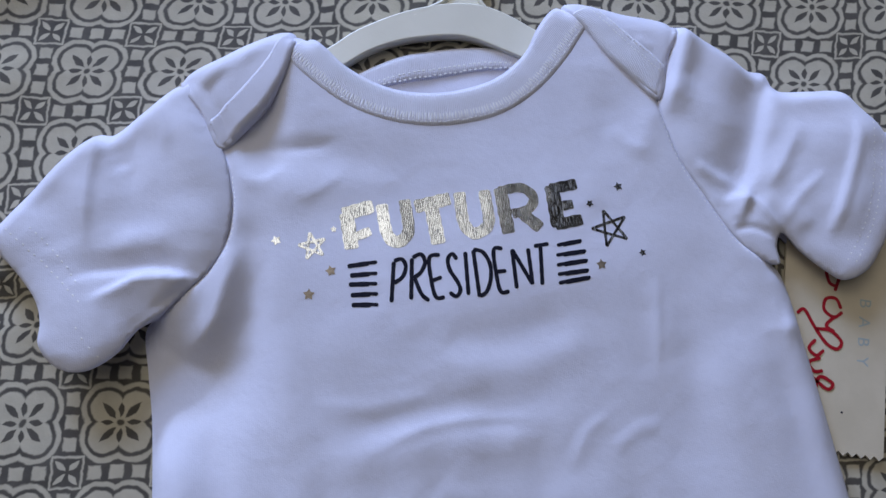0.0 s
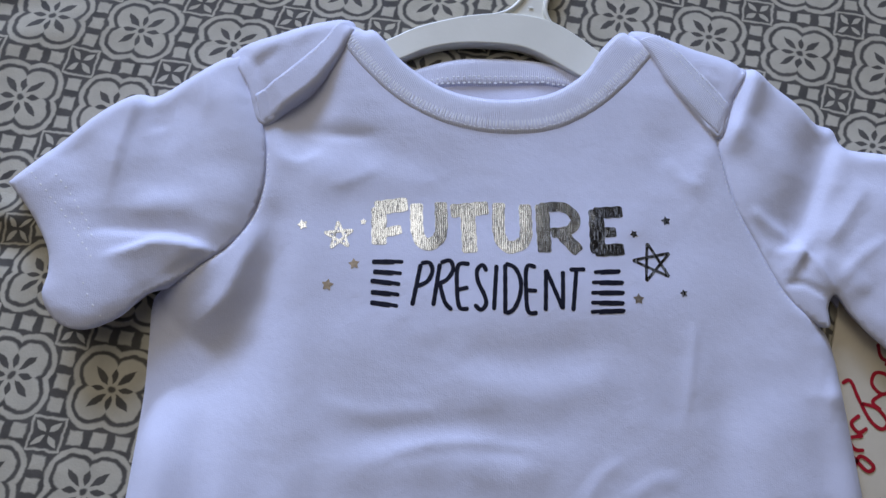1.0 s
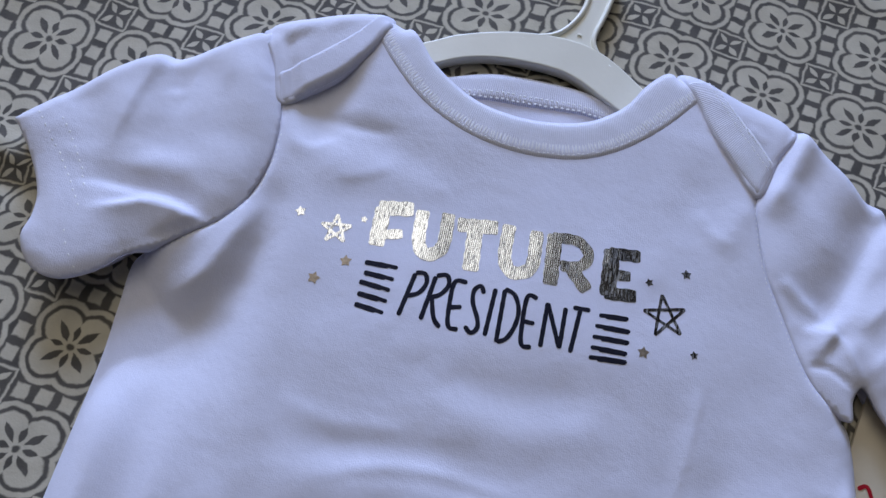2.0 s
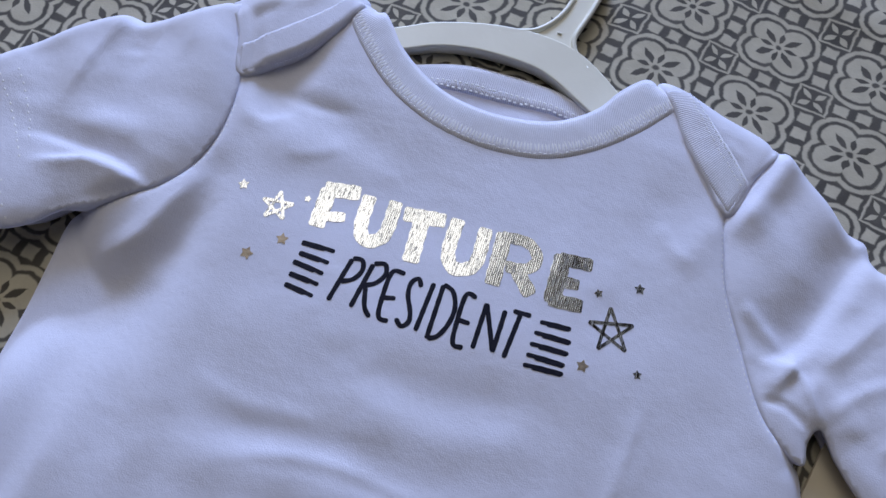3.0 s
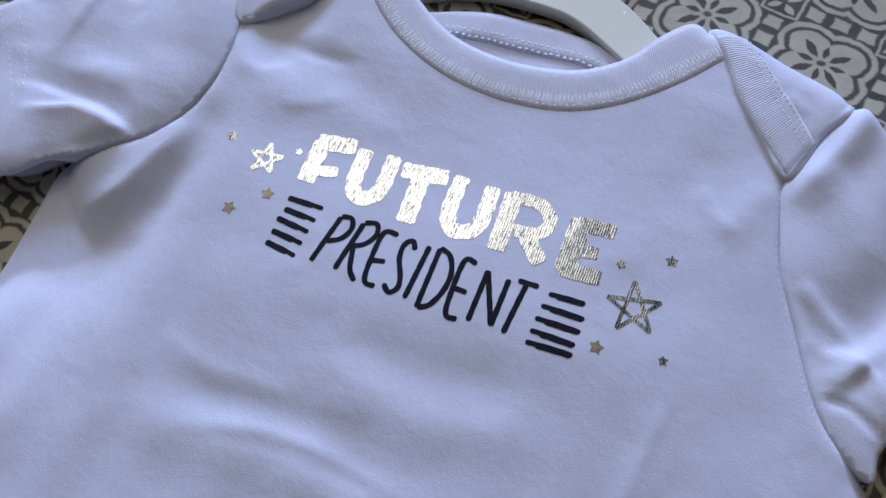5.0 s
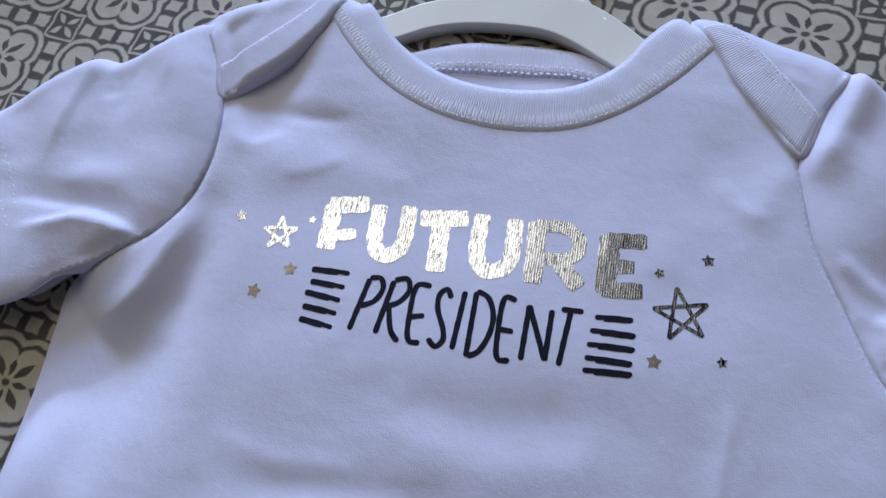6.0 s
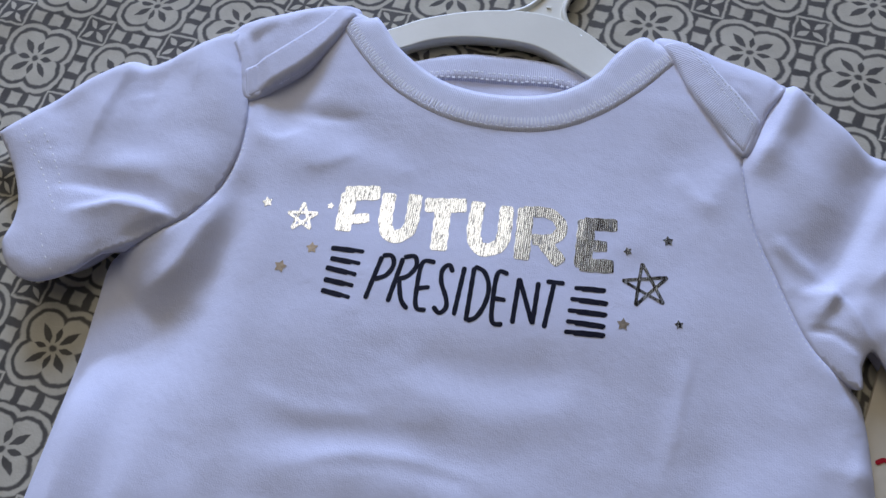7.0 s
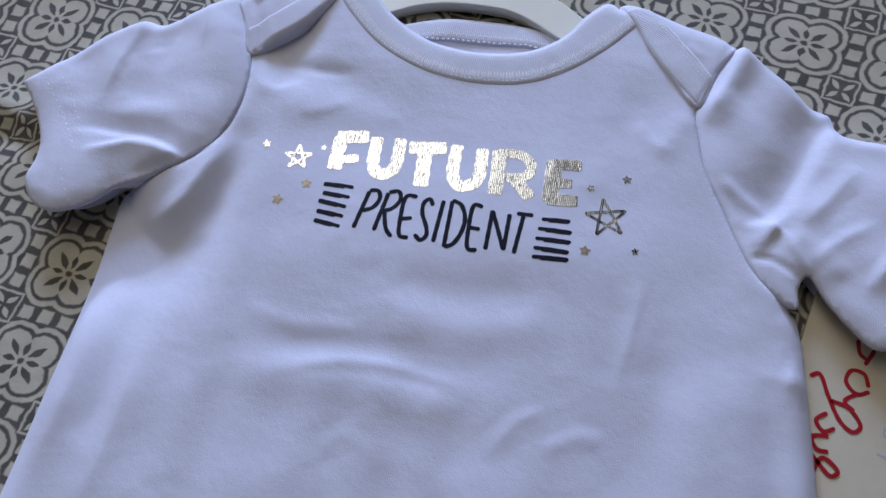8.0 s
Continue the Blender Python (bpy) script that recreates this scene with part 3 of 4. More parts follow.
for n, ch in enumerate("BABY"):
    fc = bpy.data.curves.new("letter", "FONT")
    fc.body, fc.size, fc.align_x, fc.align_y = ch, 0.0058, "CENTER", "CENTER"
    tmp = bpy.data.objects.new("letter", fc)
    me = bpy.data.meshes.new_from_object(tmp)
    bpy.data.objects.remove(tmp)
    me.materials.clear()
    me.materials.append(blue)
    lx, ly = on_tag(28.6 - n * 0.1, 51 - n * 6.6)
    ob = new("letter", me)
    ob.parent = tag
    ob.matrix_parent_inverse = tag.matrix_world.inverted()
    ob.matrix_basis = pose(lx * MM, ly * MM, 2.16 * MM, 0, 0, -105)
    tagged(ob, "pale blue printed letter")

# ---------------------------------------------------------------- bodysuit
suit = empty("baby_bodysuit", (0.0, -0.06, 0.0), "white short-sleeved baby bodysuit with foil slogan print, lying on the sheet", "bodysuit")

ARM_L = [(-80, 48), (-73.5, 35), (-68, 23), (-66, 13), (-66, 2), (-69, -9), (-74, -16), (-80, -21), (-89, -28), (-96, -32)]
ARM_R = [(89.5, 55), (84, 41), (78.5, 27.5), (80, 16), (83, 4), (89, -8), (96, -22), (103, -29.5), (110, -33)]
NECK_IN = [(52, 65), (46, 62.5), (40, 56), (34, 46.8), (23, 39), (8.5, 35.8), (-5, 36.6), (-16, 40.5), (-26, 47.5), (-32, 54.5), (-38.5, 61)]
NECK_OUT = [(58, 55.5), (48.5, 43.5), (37, 33.2), (24, 26.3), (10, 24), (-3, 24.6), (-16, 28), (-28, 34.6), (-38, 43.5), (-45, 51.5)]
SIDE_L = [(-96, -32), (-96, -46), (-95.5, -61), (-96.5, -85), (-97.5, -110), (-99, -140), (-100, -170)]
SIDE_R = [(110, -33), (113.2, -42), (115.4, -60), (117.6, -80), (120.2, -108), (123, -140), (126, -170)]
LEG = [(-100, -170), (-84, -196), (-55, -222), (-32, -250), (-28, -272), (12, -276), (54, -272), (58, -250), (80, -222), (108, -196), (126, -170)]
SHOULDER_L = [(-38.5, 61), (-45, 62.8), (-56, 60.2), (-66, 56), (-80, 48)]
SHOULDER_R = [(52, 65), (56, 65.4), (61, 64.3), (71, 61), (89.5, 55)]
body_outline = SIDE_L + LEG[1:-1] + SIDE_R[::-1] + ARM_R[::-1][1:-1] + SHOULDER_R[::-1] + NECK_IN[1:-1] + SHOULDER_L + ARM_L[1:-1]

BELLY_FOLDS = [
    (1.0, 7.0, [(-45, -80), (-20, -76), (-4, -75), (13, -77.5), (27, -75)]),
    (-0.9, 5.0, [(-42, -72), (-18, -69), (-4, -67.5), (13, -70), (26, -67)]),
    (-0.4, 6.0, [(60, -36), (58, -50), (56, -66)]),
    (1.4, 9.0, [(94, -46), (90, -72), (86, -99), (86, -125)]),
    (-1.0, 8.0, [(74, -50), (70, -75), (66, -100)]),
    (-0.8, 7.0, [(-8, -44), (15, -47), (40, -42)]),
]
SIDE_FOLDS = [
    (0.6, 6.0, [(-5, -53), (20, -56), (44, -50)]),
    (1.0, 8.0, [(-30, -98), (-32, -120), (-36, -150)]),
    (-0.9, 9.0, [(8, -92), (6, -115), (4, -145)]),
    (1.0, 9.0, [(36, -88), (34, -110), (32, -140)]),
    (-1.6, 6.0, [(-60, 2), (-61.5, -12), (-63, -26), (-65, -42)]),
]
ARMPIT_FOLDS = [
    (0.5, 6.0, [(-88, -66), (-86, -80), (-86, -105)]),
    (-1.2, 5.0, [(-79, -62), (-77, -85), (-78, -110)]),
    (-1.0, 6.5, [(-62, 16), (-45, 20), (-25, 17)]),
    (0.9, 7.0, [(-60, 6), (-35, 8), (-10, 5)]),
    (0.6, 4.0, [(76, 26), (72, 16), (68, 6)]),
    (-0.4, 6.0, [(62, 30), (58, 18), (52, 8)]),
]
SMALL_FOLDS = [
    (0.3, 1.8, [(-46, -60), (-30, -63), (-16, -62), (-6, -64)], 3.5),
    (0.4, 1.6, [(44, -86), (52, -80), (62, -78)], 3.0),
    (0.35, 1.6, [(-30, 12), (-38, 6), (-48, 4)], 3.0),
    (0.35, 1.5, [(60, 20), (66, 12), (72, 10)], 3.0),
    (0.9, 5.0, [(106, -52), (112, -54), (117, -53)]),
]
# soft hollows: depth, centre, radii; each runs out gently towards the waist
HOLLOWS = [(3.8, -68, -42, 12, 14), (5.4, -81, -50, 14, 10), (6.2, -91, -42, 10, 14), (1.0, -62, -24, 6, 10), (2.4, -53, 34, 7, 8), (1.8, -61, 27, 7, 5)]
BODY_CREASES = [
    (1.9, 9.0, 6.0, [(-62, -4), (-66.5, -14), (-70.5, -24), (-74, -32), (-80, -38), (-88, -42)]),
    (0.8, 7.0, 3.0, [(-34, -79), (-22, -74), (-10, -71), (4, -70.5), (18, -72), (28, -75)]),
    (0.36, 3.5, 1.8, [(62, -70), (65.5, -48), (68, -26)]),
    (0.3, 3.0, 4.0, [(96, -52), (106, -54), (118, -52)]),
    (0.45, 3.0, 6.0, [(30, -90), (38, -78), (48, -73)]),
    (0.5, 2.5, 5.0, [(-66, 16), (-56, 11), (-46, 17)]),
    (-0.6, 4.0, 3.0, [(-60, 24), (-45, 21), (-28, 22)]),
    (0.4, 4.0, 3.0, [(-88, -70), (-86, -90), (-88, -120)]),
    (0.5, 5.0, 4.0, [(-72, -74), (-70, -95), (-73, -130)]),
]
BODY_FOLDS = BELLY_FOLDS + SIDE_FOLDS + ARMPIT_FOLDS + SMALL_FOLDS
free_l, free_r = stretch(body_outline, SIDE_L[0], SIDE_L[-1], 3), stretch(body_outline, SIDE_R[-1], SIDE_R[0], 3)
free_leg = stretch(body_outline, LEG[0], LEG[-1], 3)
free_top = [stretch(body_outline, SHOULDER_L[0], SHOULDER_L[-1]), stretch(body_outline, SHOULDER_R[-1], SHOULDER_R[0])]
arm_l, arm_r = curve(ARM_L, 2), curve(ARM_R, 2)


def body_z(x, y):
    x, y = np.asarray(x, float), np.asarray(y, float)
    side = np.minimum(round_edge(away(x, y, free_l)[0], 11.0), round_edge(away(x, y, free_r)[0], 11.0))
    side = np.minimum(side, round_edge(away(x, y, free_leg)[0], 14.0))
    for line in free_top:
        side = np.minimum(side, round_edge(away(x, y, line)[0], 9.0))
    rim = 2.4 + 2.8 / (1 + np.exp(-(x - 60) / 12))
    z = rim + (9.7 - rim) * side
    seam = np.minimum(away(x, y, arm_l)[0], away(x, y, arm_r)[0])
    z = z - 0.6 * np.exp(-(seam / 1.1) ** 2)
    z = z - 1.6 * np.exp(-((x + 22) / 38) ** 2 - ((y - 3) / 16) ** 2) + 0.8 * np.exp(-((x - 14) / 65) ** 4 - ((y + 40) / 30) ** 2)
    z = z + 0.9 * np.exp(-((x - 30) / 30) ** 2 - ((y + 22) / 22) ** 2)
    for depth, cx, cy, rx, ry in HOLLOWS:
        bank = np.where(y < cy, 1.9 * ry, ry)
        z = z - depth * np.exp(-((x - cx) / rx) ** 2 - ((y - cy) / bank) ** 2)
    f = 0.95 * folds(x, y, BODY_FOLDS) + creases(x, y, BODY_CREASES) + 0.2 * waves(x, y, 34, 5) + 0.3 * waves(x * 1.7, y * 0.6, 34, 31) * np.clip((-28 - y) / 25, 0.25, 1) + 0.6 * crumple(x, y, 5)
    return np.maximum(z + f * np.clip(side * 1.4, 0.1, 1), 2.0)


def low(z):
    return lambda x, y: np.full(np.shape(x), z)


front = panel("front_panel", body_outline, body_z, lambda x, y: np.where(np.asarray(y) > 22, 8.0, 1.0), jersey, suit, spacing=1.35)

# back of the suit, seen inside the neck
BACK_TOP = [(-36, 44), (-24, 47.2), (-11, 51.7), (2, 54), (20, 54), (33, 51), (44, 48)]
BACK_LOW = [(-38, 36), (-25, 39.3), (-10, 42.4), (3, 43.6), (20, 45), (33, 44.2), (46, 41)]


def back_z(x, y):
    return 2.6 + 0.25 * waves(x, y, 22, 9)


back = panel("back_panel", BACK_TOP + [(56, 30), (40, 14), (0, 10), (-40, 14), (-50, 28)], back_z, low(0.9), jersey, suit, spacing=2.0)
back_band = strip("back_neckband", BACK_TOP, BACK_LOW, back_z, ribbing, suit, thick=1.1, n=110)


def back_band_z(x, y):
    return back_z(x, y) + 1.0


stitching(back_band, [(-24, 42), (-10, 45.3), (3, 46.8), (20, 47.8), (34, 46.8)], back_band_z, 1.7, 1.2, 0.62, seed=3)
stitching(back_band, [(-24, 40.2), (-10, 43.3), (3, 44.5), (20, 45.8), (34, 45)], back_band_z, 1.7, 1.2, 0.62, seed=4)

# front neckband
band = strip("neckband", NECK_IN, NECK_OUT, body_z, ribbing, suit, "white ribbed neckband", n=220, thick=0.6)


def band_z(x, y):
    return body_z(x, y) + 0.46


def between(a, b, v, n=14):
    p, _ = even(curve(a, 1.0), n)
    q, _ = even(curve(b, 1.0), n)
    return [tuple(r) for r in p * (1 - v) + q * v]


stitching(band, between(NECK_IN, NECK_OUT, 0.70), band_z, 1.0, 3.0, 0.45, 90, 0.03, seed=5)
stitching(band, between(NECK_IN, NECK_OUT, 0.86), band_z, 1.5, 1.0, 0.36, 25, 0.0, seed=6)

# shoulder laps, edged with ribbing, lying over the front
LAP_L = [(-80, 48.6), (-66, 56.8), (-56, 61.2), (-46, 63.8), (-41.5, 61), (-44, 51), (-47.5, 43), (-52.5, 35.5), (-59.5, 29), (-68.2, 22.6), (-73.5, 35)]
LAP_R = [(51.5, 66.2), (56, 67), (61.5, 65.8), (72, 62), (89.5, 55.6), (84, 41), (78.6, 27), (69.5, 36), (62, 45.5), (57.5, 53.5), (53, 60.5)]
edge_l, edge_r = stretch(LAP_L, LAP_L[4], LAP_L[9]), stretch(LAP_R, LAP_R[6], LAP_R[0])
outer_l, outer_r = stretch(LAP_L, LAP_L[0], LAP_L[4]), stretch(LAP_R, LAP_R[0], LAP_R[4])
LAP_FOLDS = [(0.9, 2.4, [(-76, 40), (-68, 47), (-60, 52), (-52, 58)]), (-0.7, 2.2, [(-78, 38), (-72, 42), (-65, 48), (-57, 56)]),
             (0.9, 3.0, [(86, 50), (78, 46), (72, 52)]), (-0.8, 2.5, [(82, 39), (84, 46), (78, 54)])]


def lap_z(x, y):
    x, y = np.asarray(x, float), np.asarray(y, float)
    left = x < 0
    rim = np.where(left, away(x, y, outer_l)[0], away(x, y, outer_r)[0])
    hem = np.where(left, away(x, y, edge_l)[0], away(x, y, edge_r)[0])
    along = away(x, y, edge_l)[1]
    lifted = np.where(left, np.clip(np.sin(np.pi * np.clip(along, 0, 1)), 0, 1) ** 0.8, 0.0)
    edge = round_edge(hem, np.where(left, 1.8, 1.5))
    z = 4.2 + (5.0 + 1.1 * lifted + (0.8 + 0.8 * lifted) * edge) * round_edge(rim, 8.0)
    seam = np.where(left, away(x, y, arm_l)[0], away(x, y, arm_r)[0])
    k = np.clip(seam / 9.0, 0, 1)
    z = z - np.maximum(z - 8.8, 0) * (1 - k * k * (3 - 2 * k))
    z = z + folds(x, y, LAP_FOLDS) * np.clip(rim / 4, 0, 1)
    return np.where(rim > 3.0, np.maximum(z, body_z(x, y) + 0.75), z)


lap_l = panel("shoulder_lap", LAP_L, lap_z, low(2.2), jersey, suit, spacing=1.5)
lap_r = panel("shoulder_lap", LAP_R, lap_z, low(2.2), jersey, suit, spacing=1.5)
BIND_L = [(-46.5, 60), (-51, 52.5), (-56, 46.5), (-63, 39.5), (-71, 32.5)]
BIND_R = [(61.5, 64), (66.5, 57.5), (72.5, 50.5), (78.5, 44), (82.6, 39)]
bl = strip("binding", LAP_L[4:10], BIND_L, lap_z, jersey, lap_l, "soft binding on the lap", n=80, thick=0.35)
br = strip("binding", LAP_R[:5:-1], BIND_R, lap_z, ribbing, lap_r, "ribbed binding on the lap", n=80, thick=0.5)


def bind_z(x, y):
    return lap_z(x, y) + 0.36


stitching(bl, between(LAP_L[4:10], BIND_L, 0.86), lambda x, y: lap_z(x, y) + 0.25, 1.5, 0.7, 0.24, seed=7)
stitching(br, between(LAP_R[:5:-1], BIND_R, 0.88)[:-1], bind_z, 1.4, 0.95, 0.5, lift=0.08, seed=8)
stitching(br, between(LAP_R[:5:-1], BIND_R, 0.70)[:-1], bind_z, 1.4, 0.95, 0.5, lift=0.08, seed=9)

# sleeves
TOP_L = [(-80, 48), (-94, 39.5), (-103, 33), (-109, 33), (-118, 27.5), (-129, 16.5), (-140.3, 5.0), (-142.3, 2.6)]
HEM_L = [(-142.3, 2.6), (-140.8, 0.2), (-133, -8.5), (-126, -19.5), (-124.5, -27), (-125, -34), (-120, -41), (-112, -43), (-103, -39), (-96, -31.5)]
TOP_R = [(89.5, 55), (94.5, 54.6), (108, 45), (116, 38), (122, 36), (125.5, 29.5), (138, 28.2), (149, 27), (155, 19), (160, 11)]
HEM_R = [(160, 11), (163, 1), (159, -11), (152, -23), (147, -31), (140, -38), (132, -40.5), (126, -36.5), (119, -29.5), (113.5, -22.5), (110.5, -27), (110, -33)]
CUFF_L = [
    (-0.5, 5.0, [(-116, -13), (-106, -11), (-96, -11), (-88, -12), (-79, -16)]),
    (-0.9, 10.0, [(-99, 32), (-97, 20), (-97, 10), (-101, 2), (-104, -6)]),
    (0.4, 3.5, [(-104, -8), (-97, -5), (-90, -4), (-84, -6)]),
]
UPPER_L = [
    (-0.5, 7.0, [(-126, 14), (-120, 4), (-116, -6)]),
    (0.6, 9.0, [(-122, -30), (-114, -28), (-103, -27)]),
    (0.9, 8.0, [(-81, 40), (-79, 22), (-77, 6), (-78, -8)]),
    (-0.9, 3.5, [(-104, 32), (-101, 25), (-98, 17)]),
]
CREASES_L = [
    (-1.0, 7.0, 2.2, [(-119, -15), (-110, -13.5), (-100, -13.5), (-90, -13.5), (-80, -16.5), (-72, -20)]),
    (1.9, 2.4, 9.0, [(-112, -23), (-102, -19.5), (-95, -16.8), (-87, -17), (-74, -20)]),
    (-0.7, 3.0, 3.0, [(-96, -30), (-88, -25.5), (-80, -20), (-72, -14)]),
    (0.7, 8.0, 3.0, [(-113, -10), (-110.5, -3), (-110, 5), (-109, 14), (-107, 24), (-104, 36)]),
    (-0.6, 5.0, 7.0, [(-97, 40), (-95, 28), (-95, 16), (-98, 6)]),
    (0.5, 4.0, 4.0, [(-88, 44), (-85, 32), (-84, 20)]),
]
CREASES_R = [
    (1.0, 2.2, 4.5, [(90, -8), (96, -10.5), (101, -9), (106, -11.5), (110, -18), (115, -24)]),
    (0.5, 2.2, 3.0, [(104, -3), (103, -9), (100, -15), (95, -21)]),
    (-0.7, 2.0, 2.0, [(95, -20), (103, -20), (112, -25)]),
    (1.0, 6.0, 5.0, [(108, -10), (118, 2), (128, 16)]),
    (0.6, 3.0, 5.0, [(112, -20), (122, -10), (134, -2)]),
]
FOLDS_L = CUFF_L + UPPER_L
CREASE_R = [
    (-2.0, 3.2, [(123, 42), (118.5, 31), (113.5, 20), (109, 9), (104, -2), (95, -13)], 9.0),
    (-1.4, 28.0, [(127, 52), (118.5, 31), (113.5, 20), (109, 9), (104, -2), (90, -20)], 12.0),
    (1.2, 6.0, [(150, 20), (148, 5), (141, -12), (130, -30)], 30.0),
    (0.8, 2.2, [(105, -5), (102.5, -9), (99.5, -13), (94, -18)]),
]
UPPER_R = [
    (-0.5, 3.0, [(92, -9), (96, -14), (97, -19)]),
    (0.9, 3.0, [(147.5, 17), (144, 4), (136, -12), (126.5, -28)], 1.5),
    (0.9, 4.0, [(106, -9), (116, -16), (124, -23)], 6.0),
    (1.4, 4.5, [(93, 56), (92.5, 53), (88, 40), (82.5, 27), (81, 20)], 2.0),
    (-0.4, 5.0, [(100, 50), (97, 40), (92, 28)]),
    (0.7, 2.2, [(86, 4), (94, -2), (101, -5)]),
]
FOLDS_R = CREASE_R + UPPER_R
SLEEVE_L = TOP_L + HEM_L[1:-1] + ARM_L[::-1][:-1]
SLEEVE_R = TOP_R + HEM_R[1:-1] + ARM_R[::-1][:-1]
edges = {"l": (stretch(SLEEVE_L, TOP_L[0], TOP_L[-1]), stretch(SLEEVE_L, TOP_L[-1], ARM_L[-1]), stretch(SLEEVE_L, ARM_L[-1], ARM_L[0]), FOLDS_L, 10.8, CREASES_L),
         "r": (stretch(SLEEVE_R, TOP_R[0], TOP_R[-1]), stretch(SLEEVE_R, TOP_R[-1], ARM_R[-1]), stretch(SLEEVE_R, ARM_R[-1], ARM_R[0]), FOLDS_R, 10.5, CREASES_R)}


def sleeve_z(which):
    top, hem, arm, rows, high, sharp = edges[which]

    def z(x, y):
        x, y = np.asarray(x, float), np.asarray(y, float)
        r = np.minimum(round_edge(away(x, y, top)[0], 8.0), 0.82 + 0.18 * round_edge(away(x, y, hem)[0], 7.0))
        d = away(x, y, arm)[0]
        join = round_edge(d, 9.0)
        h = 2.2 + (high - 2.2) * r
        at_seam = np.minimum(9.3, h)
        z0 = at_seam + (h - at_seam) * join
        f = 1.2 * folds(x, y, rows) + 1.2 * creases(x, y, sharp) + 0.3 * waves(x, y, 26, 11) + 0.7 * crumple(x, y, 11)
        return np.maximum(z0 + f * np.clip(r * 1.5, 0.12, 1) * np.clip(d / 3, 0.2, 1), 2.0)

    return z


sl_z, sr_z = sleeve_z("l"), sleeve_z("r")


def sleeve_under(which, z):
    """The upper layer is thin cloth along its open hem and closes on the sheet elsewhere."""
    hem = edges[which][1]

    def under(x, y):
        k = np.clip(away(x, y, hem)[0] / 10.0, 0, 1)
        return (z(x, y) - 1.1) * (1 - k) + 1.1 * k

    return under


def lower_layer(outline, parent):
    """The back of a sleeve, lying flat on the sheet inside the open hem."""
    c = np.array(outline, float)
    mid = c.mean(0)
    return panel("sleeve_back", [tuple(mid + (p - mid) * 0.90) for p in c], low(1.9), low(0.7), jersey, parent, spacing=5.0)


sleeve_l = panel("sleeve", SLEEVE_L, sl_z, sleeve_under("l", sl_z), jersey, suit, "short sleeve with its underside puffed out", spacing=1.2)
sleeve_r = panel("sleeve", SLEEVE_R, sr_z, sleeve_under("r", sr_z), jersey, suit, "short sleeve with a deep crease", spacing=1.2)
lower_layer(SLEEVE_L, sleeve_l)
lower_layer(SLEEVE_R, sleeve_r)
stitching(sleeve_l, [(-133.3, 2.6), (-124.2, -7.5), (-117, -15.8), (-112.5, -22)], sl_z, 2.2, 1.0, 0.5, lift=0.03, seed=10)
stitching(sleeve_l, [(-126.1, 2.2), (-119.6, -5.5), (-113.2, -15.6)], sl_z, 2.2, 1.0, 0.5, lift=0.03, seed=11)
stitching(sleeve_l, [(-113, -30), (-111, -34), (-107.5, -39)], sl_z, 2.2, 1.0, 0.5, lift=0.03, seed=12)
stitching(sleeve_r, [(152, 12), (150, 2), (146.9, -10.3), (140.8, -23.4), (133, -34)], sr_z, 2.2, 1.0, 0.5, lift=0.03, seed=13)
stitching(sleeve_r, [(155, 12), (153, 1), (149.6, -11.3), (143.8, -23.9), (136, -35)], sr_z, 2.2, 1.0, 0.5, lift=0.03, seed=14)

stitching(front, [(x + 0.9, y) for x, y in ARM_L[3:9]], body_z, 1.6, 1.0, 0.42, seed=15)
stitching(front, [(x - 0.9, y - 0.3) for x, y in ARM_R[2:8]], body_z, 1.6, 1.0, 0.42, seed=16)

# ---------------------------------------------------------------- foil and ink print on the chest
FOIL_FIRST = [
    [([(-30.2, -2.0), (-29.5, -13.9)], 4.6), ([(-31.5, -2.3), (-21.5, -0.5)], 4.4), ([(-28.6, -10.2), (-23.0, -8.6)], 3.0)],
    [([(-18.8, -0.2), (-18.1, -9.3), (-15.9, -13.0), (-12.8, -12.3), (-10.9, -8.9), (-11.3, 0.6)], 3.9)],
    [([(-8.2, -2.1), (3.5, -0.4)], 4.3), ([(-2.8, -2.9), (-1.9, -15.1)], 4.6)],
]
FOIL_LAST = [
    [([(6.7, 1.3), (6.9, -8.5), (9.2, -12.6), (12.8, -12.2), (15.1, -9.0), (14.8, 1.1)], 3.9)],
    [([(20.1, 1.3), (20.9, -14.1)], 4.4), ([(19.4, 0.2), (26.9, 0.7), (30.6, -2.9), (28.5, -6.7), (22.9, -7.8)], 3.2), ([(25.1, -6.8), (31.5, -13.4)], 4.0)],
    [([(37.1, 0.5), (37.4, -13.7)], 4.8), ([(36.4, -0.7), (45.5, 0.3)], 3.7), ([(37.0, -7.0), (43.3, -6.4)], 3.2), ([(36.4, -12.8), (45.6, -11.8)], 3.8)],
]
FOIL = FOIL_FIRST + FOIL_LAST
for strokes in FOIL:
    v, f = brush([(p, w, 0.45) for p, w in strokes], body_z, 0.07)
    link("letter", v, f, foil, front, "bold capital in cracked silver foil")

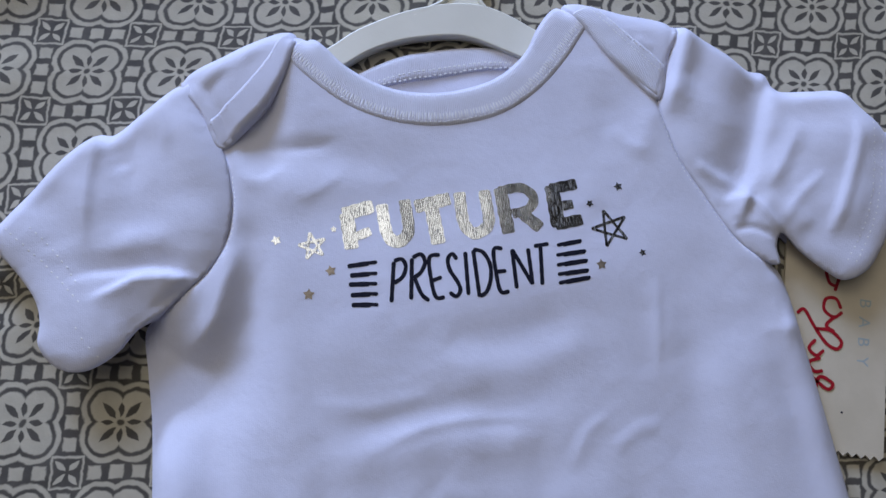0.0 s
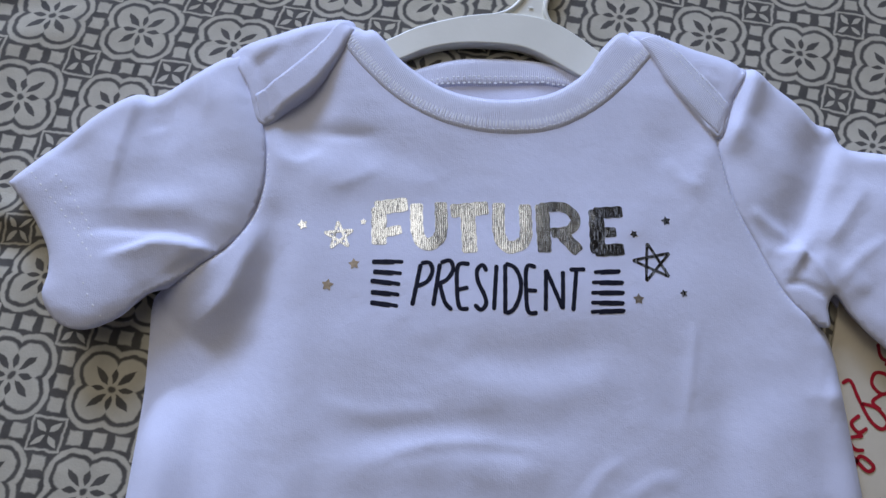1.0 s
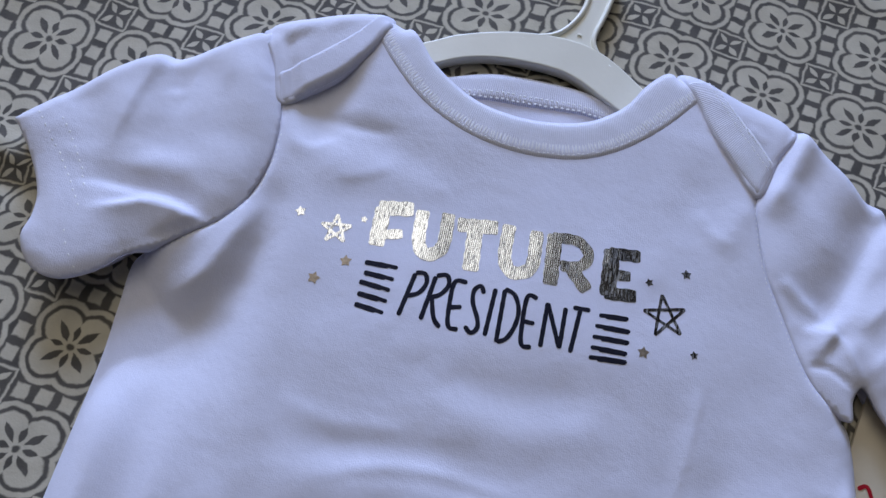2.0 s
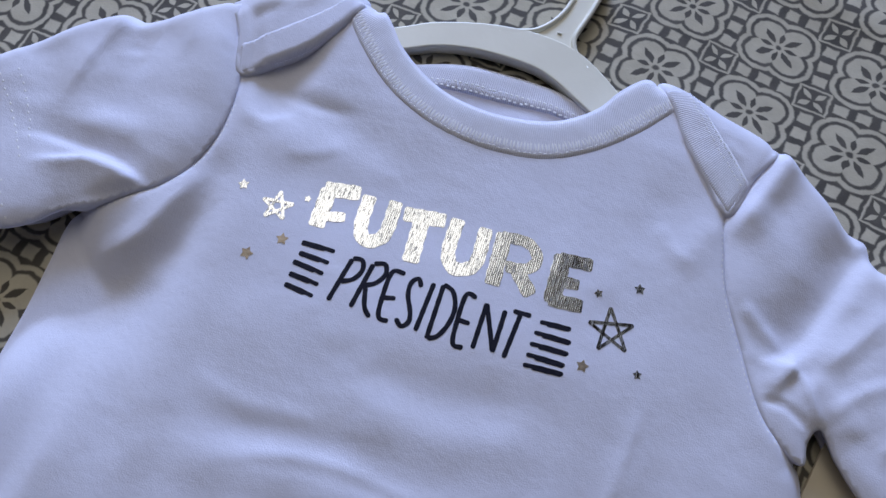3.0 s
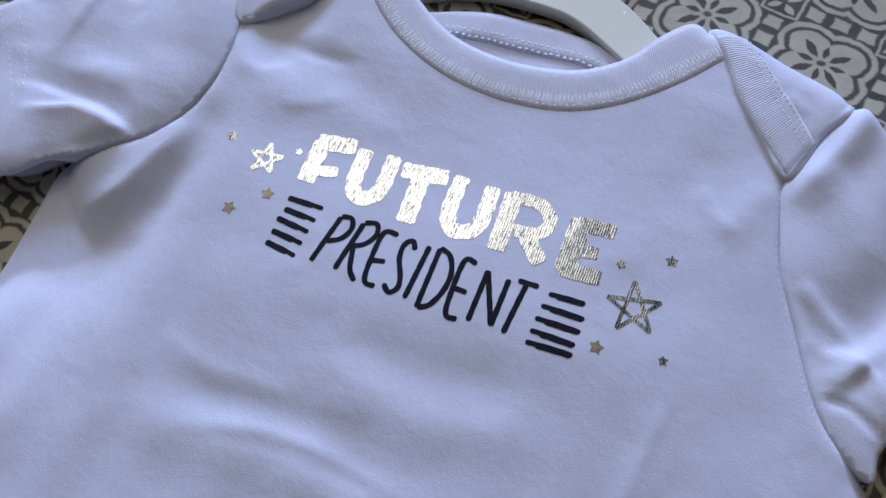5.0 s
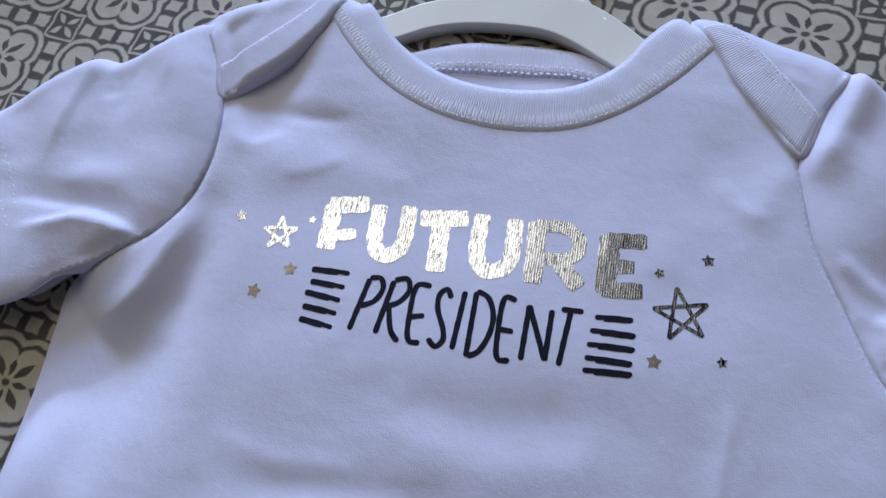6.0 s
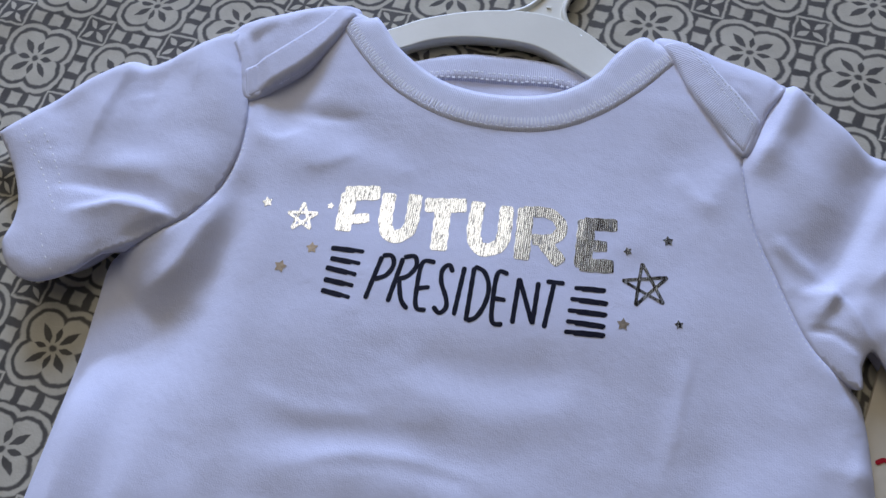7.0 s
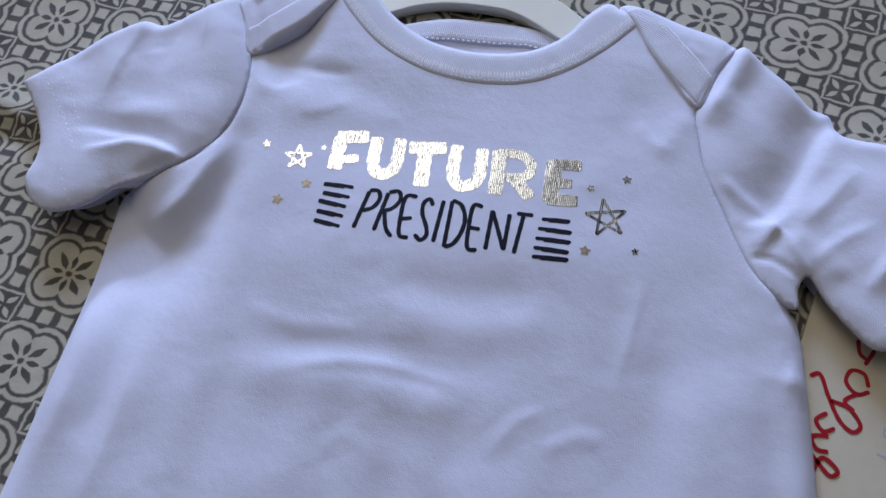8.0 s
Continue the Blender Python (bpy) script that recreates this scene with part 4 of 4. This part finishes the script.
INK_FIRST = [
    [[(-16.7, -19.4), (-18.7, -32.2)], [(-16.7, -19.2), (-14.1, -18.9), (-13.1, -21.4), (-14.5, -24.6), (-17.6, -26.4)]],
    [[(-10.9, -18.9), (-12.5, -32.0)], [(-10.8, -18.7), (-7.9, -17.9), (-6.9, -20.6), (-8.6, -23.7), (-11.3, -25.3)], [(-10.7, -25.4), (-9.1, -30.6), (-6.9, -33.0)]],
    [[(-1.9, -18.6), (-5.4, -19.4), (-5.5, -27.3), (-4.6, -32.1), (-1.9, -32.4)], [(-5.5, -26.8), (-2.1, -25.9)]],
    [[(3.3, -20.8), (2.0, -18.8), (0.4, -20.5), (0.7, -24.0), (2.7, -28.1), (3.2, -30.8), (1.7, -32.5), (-0.3, -31.0)]],
    [[(6.2, -18.6), (5.6, -32.5)]],
]
INK_LAST = [
    [[(8.8, -18.3), (9.0, -33.5)], [(8.8, -18.1), (11.7, -19.3), (13.5, -23.2), (13.3, -27.7), (11.6, -31.8), (9.2, -33.4)]],
    [[(18.2, -18.8), (15.3, -19.1), (15.2, -27.9), (16.0, -32.6), (18.7, -32.7)], [(15.3, -26.1), (18.5, -26.1)]],
    [[(21.1, -32.1), (21.2, -19.4)], [(21.2, -19.4), (26.3, -31.3)], [(26.3, -31.3), (26.4, -19.6)]],
    [[(28.4, -19.1), (33.3, -18.8)], [(30.5, -19.3), (29.4, -31.8)]],
]
INK = INK_FIRST + INK_LAST
for strokes in INK:
    v, f = brush([(p, 1.3, 1.0) for p in strokes], body_z, 0.07)
    link("letter", v, f, ink, front, "thin brushed capital in black ink")
STRIPES = [((-31.3, -19.3), (-21.9, -19.0)), ((-30.8, -22.3), (-22.2, -22.6)), ((-31.4, -25.1), (-22.5, -25.9)), ((-31.1, -28.5), (-22.6, -29.1)),
           ((-31.1, -31.6), (-22.8, -32.5)), ((35.9, -19.6), (44.3, -18.8)), ((35.2, -22.8), (45.2, -22.3)), ((34.9, -26.0), (45.3, -25.4)),
           ((34.8, -29.0), (45.1, -28.6)), ((34.7, -31.8), (45.3, -30.9))]
for a, b in STRIPES:
    m = ((a[0] + b[0]) / 2, (a[1] + b[1]) / 2 + 0.15)
    d = (b[0] - a[0], b[1] - a[1])
    heavy = [(a[0] + d[0] * k, a[1] + d[1] * k - 0.28) for k in ((0.0, 0.35, 0.72) if a[0] < 0 else (0.22, 0.6, 0.97))]
    v, f = brush([([a, m, b], 1.15, 1.0), (heavy, 1.1, 1.0)], body_z, 0.07)
    link("stripe", v, f, ink, front, "black brushed stripe")


def star(at, r, turn, hollow, material):
    """A five-pointed star, solid or drawn in five crossing lines."""
    pts = [(at[0] + r * math.cos(radians(90 + turn + 72 * i)), at[1] + r * math.sin(radians(90 + turn + 72 * i))) for i in range(5)]
    if hollow:
        v, f = brush([([pts[i], pts[(i + 2) % 5]], min(r * 0.19, 0.9), 0.8) for i in range(5)], body_z, 0.07)
    else:
        verts = [(*at, 0.09)]
        for i in range(5):
            a = 90 + turn + 72 * i
            for rr, aa in ((r, a), (r * 0.55, a + 36)):
                verts.append((at[0] + rr * math.cos(radians(aa)), at[1] + rr * math.sin(radians(aa)), 0.09))
        v = np.array(verts)
        v[:, 2] += body_z(v[:, 0], v[:, 1])
        v, f = v * MM, [(0, 1 + i, 1 + (i + 1) % 10) for i in range(10)]
    link("star", v, f, material, front, "star outline in cracked silver foil" if hollow else "small foil star")


for at, r, turn, hollow, *other in [((-41.7, -11.7), 4.5, 8, True), ((-52.9, -8.8), 1.7, 20, False), ((-34.7, -6.9), 1.1, 0, False), ((-36.6, -20.3), 1.8, 10, False, gold),
                            ((-44.0, -27.0), 1.9, -8, False, gold), ((59.4, -1.9), 1.6, 12, False), ((48.9, -6.8), 1.3, 30, False), ((54.6, -15.6), 6.4, 14, True),
                            ((49.5, -27.2), 1.8, 0, False, gold), ((63.8, -24.7), 1.3, 15, False)]:
    star(at, r, turn, hollow, other[0] if other else foil)
